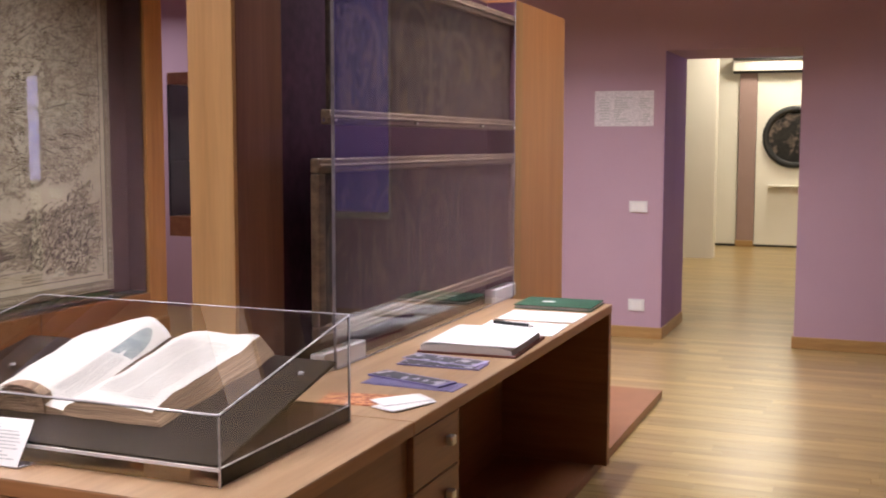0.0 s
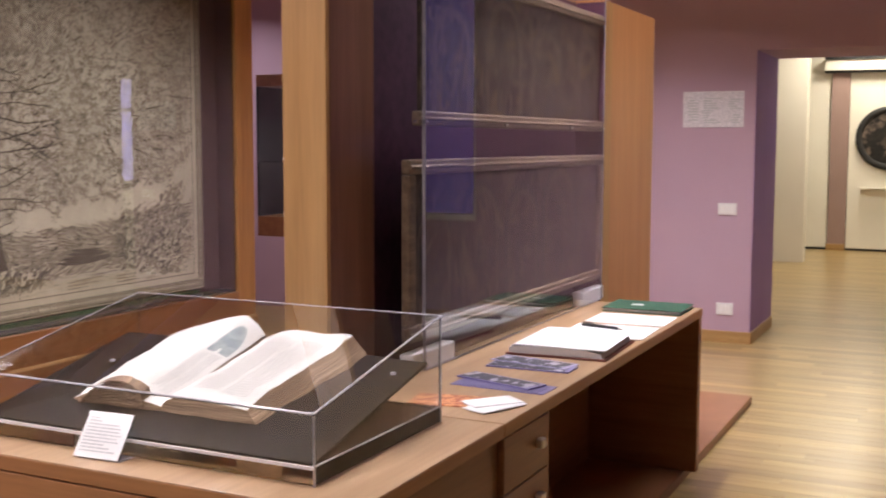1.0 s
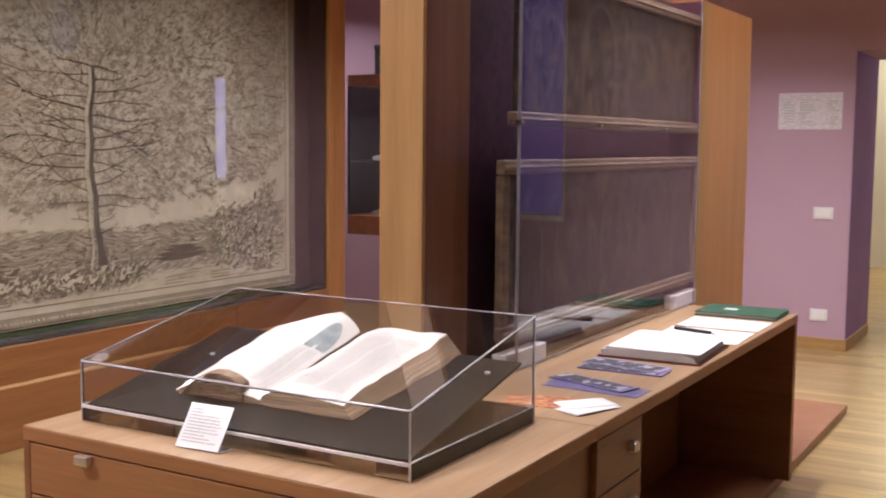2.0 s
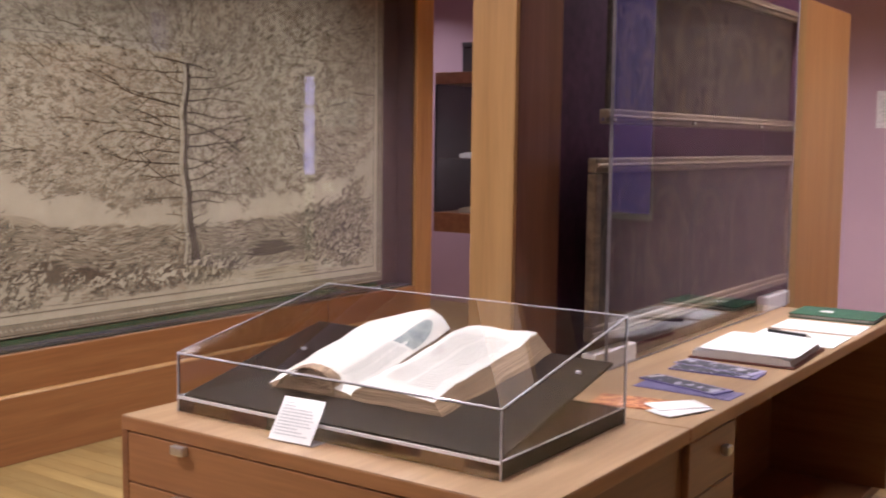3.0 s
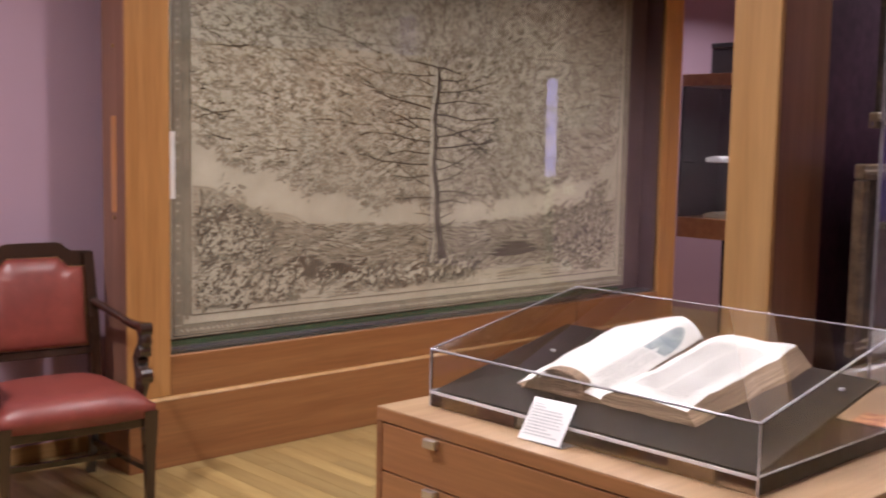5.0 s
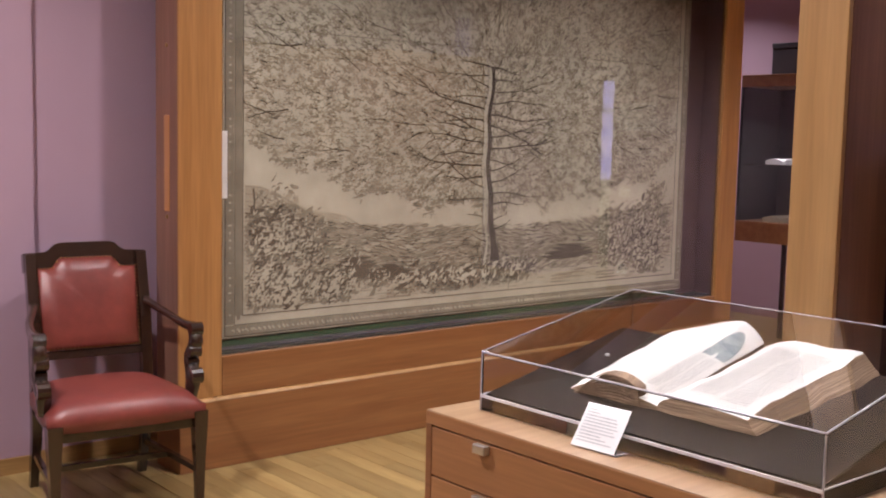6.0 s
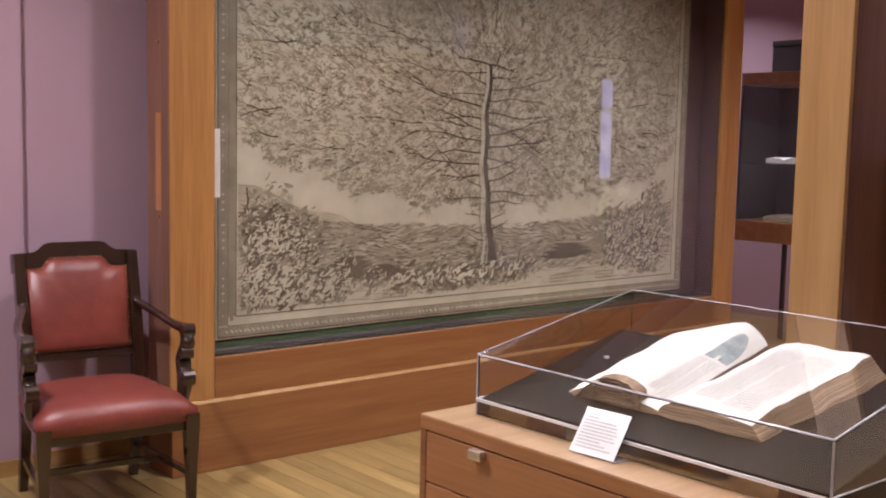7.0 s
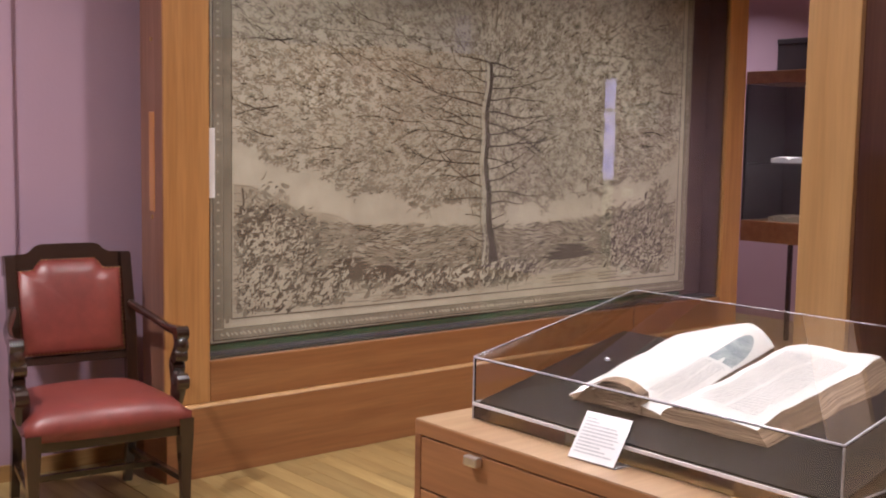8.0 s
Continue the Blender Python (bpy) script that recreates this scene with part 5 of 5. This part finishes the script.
# ---- showcase in the alcove ----
def alcove_showcase():
    x0, x1, y0, y1 = -4.856, -4.33, 7.423, 7.95
    c = thing("leg_showcase", "dark lined showcase on a leg with open books", "showcase", x0, y0, 0)
    w, d, zb, zt = x1 - x0, y1 - y0, 0.72, 1.97
    part("floor_board", box(0, w, 0, d, zb, zb + 0.155, 0.004), M_CHERRY_Y, c, "cherry wood bottom board")
    part("top_board", box(0, w, 0, d, zt - 0.09, zt, 0.004), M_CHERRY_Y, c, "cherry wood top board")
    part("back", box(0.002, w - 0.002, d - 0.02, d - 0.001, zb + 0.156, zt - 0.091), M_BLACK, c, "black lined back")
    part("side", box(0.001, 0.02, 0.001, d - 0.021, zb + 0.156, zt - 0.091), M_BLACK, c, "black lined side")
    sh = part("shelf", box(0.021, w - 0.02, 0.03, d - 0.021, 1.295, 1.303), M_GLASS, c, "clear glass shelf")
    sh.visible_shadow = False
    p = part("pane", box(0.021, w - 0.001, 0.001, 0.006, zb + 0.156, zt - 0.091), M_GLASS, c)
    p.visible_shadow = False
    for lx in (0.345, 0.47):
        part("leg", box(lx, lx + 0.03, 0.10, 0.13, 0, zb - 0.001, 0.003), M_DARKWOOD, c)

    def small_book(x, y, z, mat, label):
        b = thing("small_open_book", label, "book", x, y, z)
        for s in (-1, 1):
            bm = bmesh.new()
            profile_along(bm, [(0, 0.001), (s * 0.15, 0.001), (s * 0.155, 0.03), (s * 0.09, 0.045), (s * 0.02, 0.035), (0, 0.02)][::s], "y", -0.12, 0.12)
            part("page_block", bm, mat, b)
        part("cover", box(-0.165, 0.165, -0.125, 0.125, 0.0, 0.0008), M_REDCOVER, b)
        return b
    small_book(x0 + 0.34, y0 + 0.20, 1.3045, M_SHEET, "small open book on a glass shelf")
    small_book(x0 + 0.34, y0 + 0.20, zb + 0.1565, M_PAPER, "small brown open book in a showcase")
    lamp(x0 + 0.4, y0 + 0.16, zt - 0.10, 2.2, size=0.05, spread=120)
    return c


alcove_showcase()
box_thing = thing("archive_box", "dark grey lacquered box on top of a showcase", "box", -4.72, 7.60, 1.971)
part("body", box(0, 0.34, 0, 0.2, 0, 0.20, 0.004), M_TOWER, box_thing)
part("lid", box(-0.004, 0.344, -0.004, 0.204, 0.2005, 0.24, 0.004), M_TOWER, box_thing)


# ---- on the far wall ----
def wall_notice():
    c = thing("wall_notice", "white printed notice sheet on the mauve wall", "notice", -1.75, NORTH, 1.563)
    part("sheet", box(0, 0.438, -0.004, -0.0006, 0, 0.258, 0.001), M_NOTICE, c)
    rnd = random.Random(11)
    bm = bmesh.new()
    for x0, x1, z0, z1, n in ((0.03, 0.11, 0.05, 0.21, 8), (0.14, 0.28, 0.03, 0.22, 11), (0.32, 0.42, 0.13, 0.21, 5), (0.34, 0.41, 0.03, 0.10, 4)):
        for i in range(n):
            z = z0 + (z1 - z0) * i / n
            a = x0 + rnd.uniform(0, 0.02)
            box_to(bm, a, min(a + rnd.uniform(0.04, 0.12), x1), -0.0052, -0.0044, z, z + 0.009)
    part("print_block", bm, M_BAR, c, "rows of grey print")
    return c


wall_notice()


def wall_plate(name, label, category, x0, x1, z0, z1, n):
    c = thing(name, label, category, (x0 + x1) / 2, NORTH, z0)
    w = (x1 - x0) / 2
    part("plate", box(-w, w, -0.010, -0.0006, 0, z1 - z0, 0.002), M_PLASTIC, c)
    for i in range(n):
        a = -w + 0.018 + i * (2 * w - 0.036) / n
        part("module", box(a + 0.001, a + (2 * w - 0.036) / n - 0.001, -0.0145, -0.0104, 0.014, z1 - z0 - 0.014, 0.0012), M_CARD, c)
    return c


wall_plate("light_switch", "white plastic light switch on the mauve wall", "switch", -1.478, -1.344, 0.933, 1.017, 3)
wall_plate("wall_socket", "white plastic wall socket above the baseboard", "socket", -1.474, -1.354, 0.203, 0.29, 3)


# ---- far room ----
def round_painting():
    c = thing("round_painting", "dark round painting in a black frame", "painting", -0.885, 16.176, 1.525)
    bm = bmesh.new()
    cyl_to(bm, (0, -0.03, 0), (0, -0.002, 0), 0.36, seg=48)
    part("panel", bm, M_ROUND, c)
    bm = bmesh.new()
    n, k = 56, 8
    rings = []
    for i in range(n):
        a = 2 * math.pi * i / n
        rings.append([bm.verts.new(((0.382 + 0.042 * math.cos(b)) * math.cos(a), -0.03 + 0.028 * math.sin(b), (0.382 + 0.042 * math.cos(b)) * math.sin(a))) for b in np.linspace(0, 2 * math.pi, k + 1)[:-1]])
    for i in range(n):
        for j in range(k):
            bm.faces.new((rings[i][j], rings[(i + 1) % n][j], rings[(i + 1) % n][(j + 1) % k], rings[i][(j + 1) % k]))
    part("frame", bm, M_BLACK, c, "black moulded frame", smooth=True)
    return c


round_painting()


def sliding_panel(x0, x1):
    c = thing("white_panel", "tall white cabinet panel in the far room", "panel", x0, 16.21, 0, group="white panels")
    part("board", box(0, x1 - x0, -0.03, 0.03, 0.03, 2.40, 0.004), M_WHITE, c)
    part("plinth", box(0, x1 - x0, -0.02, 0.03, 0.0, 0.029), M_BLACK, c)
    return c


sliding_panel(-2.2, -1.64)
sliding_panel(-1.395, 0.55)
shelf = thing("wall_shelf", "thin white shelf with a small white box", "shelf", -1.02, 16.1795, 0.842)
part("board", box(-0.2, 0.9, -0.10, 0, 0, 0.02, 0.002), M_WHITE, shelf)
part("bracket", box(0.1, 0.12, -0.08, 0, -0.06, -0.001), M_WHITE, shelf)
part("holder", box(0.22, 0.40, -0.09, -0.01, -0.10, -0.001, 0.003), M_SHEET, shelf)


# ---- floor: oak boards ----
def floors():
    tagged(solid("floor", box(-7.4, 3.6, -3.4, 17.0, -0.2, -0.012), M_JOINT, "oak board floor", "floor"), kind="structure")
    base = bpy.data.objects["floor"]
    rnd = random.Random(21)
    bw, t = 0.09, 0.012
    shared = {}
    rest_v, rest_f = [], []
    cube = [(0, 0, 0), (1, 0, 0), (1, 1, 0), (0, 1, 0), (0, 0, 1), (1, 0, 1), (1, 1, 1), (0, 1, 1)]
    quads = [(4, 5, 6, 7), (0, 1, 5, 4), (1, 2, 6, 5), (2, 3, 7, 6), (3, 0, 4, 7)]
    count = 0
    y = -3.4
    while y < 17.0:
        x = -7.4 - rnd.uniform(0, 1.0)
        while x < 3.6:
            ln = rnd.choice((0.7, 0.9, 1.1, 1.3))
            a0, a1 = max(x, -7.4), min(x + ln, 3.6)
            near = count < 300 and 1.6 < y < 8.2 and ((-4.0 < x < -2.2 and y < 4.6) or (-0.9 < x < 0.5 and y > 4.9))
            if near and a0 == x and a1 == x + ln:
                if ln not in shared:
                    g = 0.0007
                    bm = box(g, ln - g, g, bw - g, 0, t)
                    shared[ln] = mesh_of("plank", bm, M_OAK)
                ob = new("plank", shared[ln])
                ob.location = (x, y, -t)
                ob.parent = base
                count += 1
            elif a1 - a0 > 0.02:
                g, k = 0.0007, len(rest_v)
                rest_v += [(a0 + g + (a1 - a0 - 2 * g) * u, y + g + (bw - 2 * g) * v, -t + t * q) for u, v, q in cube]
                rest_f += [tuple(k + i for i in q) for q in quads]
            x += ln
        y += bw
    rest = sheet("planks", rest_v, rest_f, M_OAK_REST, base)
    tagged(rest, "oak floor boards", kind="stuff")


M_OAK_REST = M_OAK.copy()
M_OAK_REST.name = "oak_plank_field"
nt = M_OAK_REST.node_tree
geo = nt.nodes.new("ShaderNodeNewGeometry")
for link in list(nt.links):
    if link.from_node.type == "OBJECT_INFO":
        nt.links.new(geo.outputs["Random Per Island"], link.to_socket)
floors()
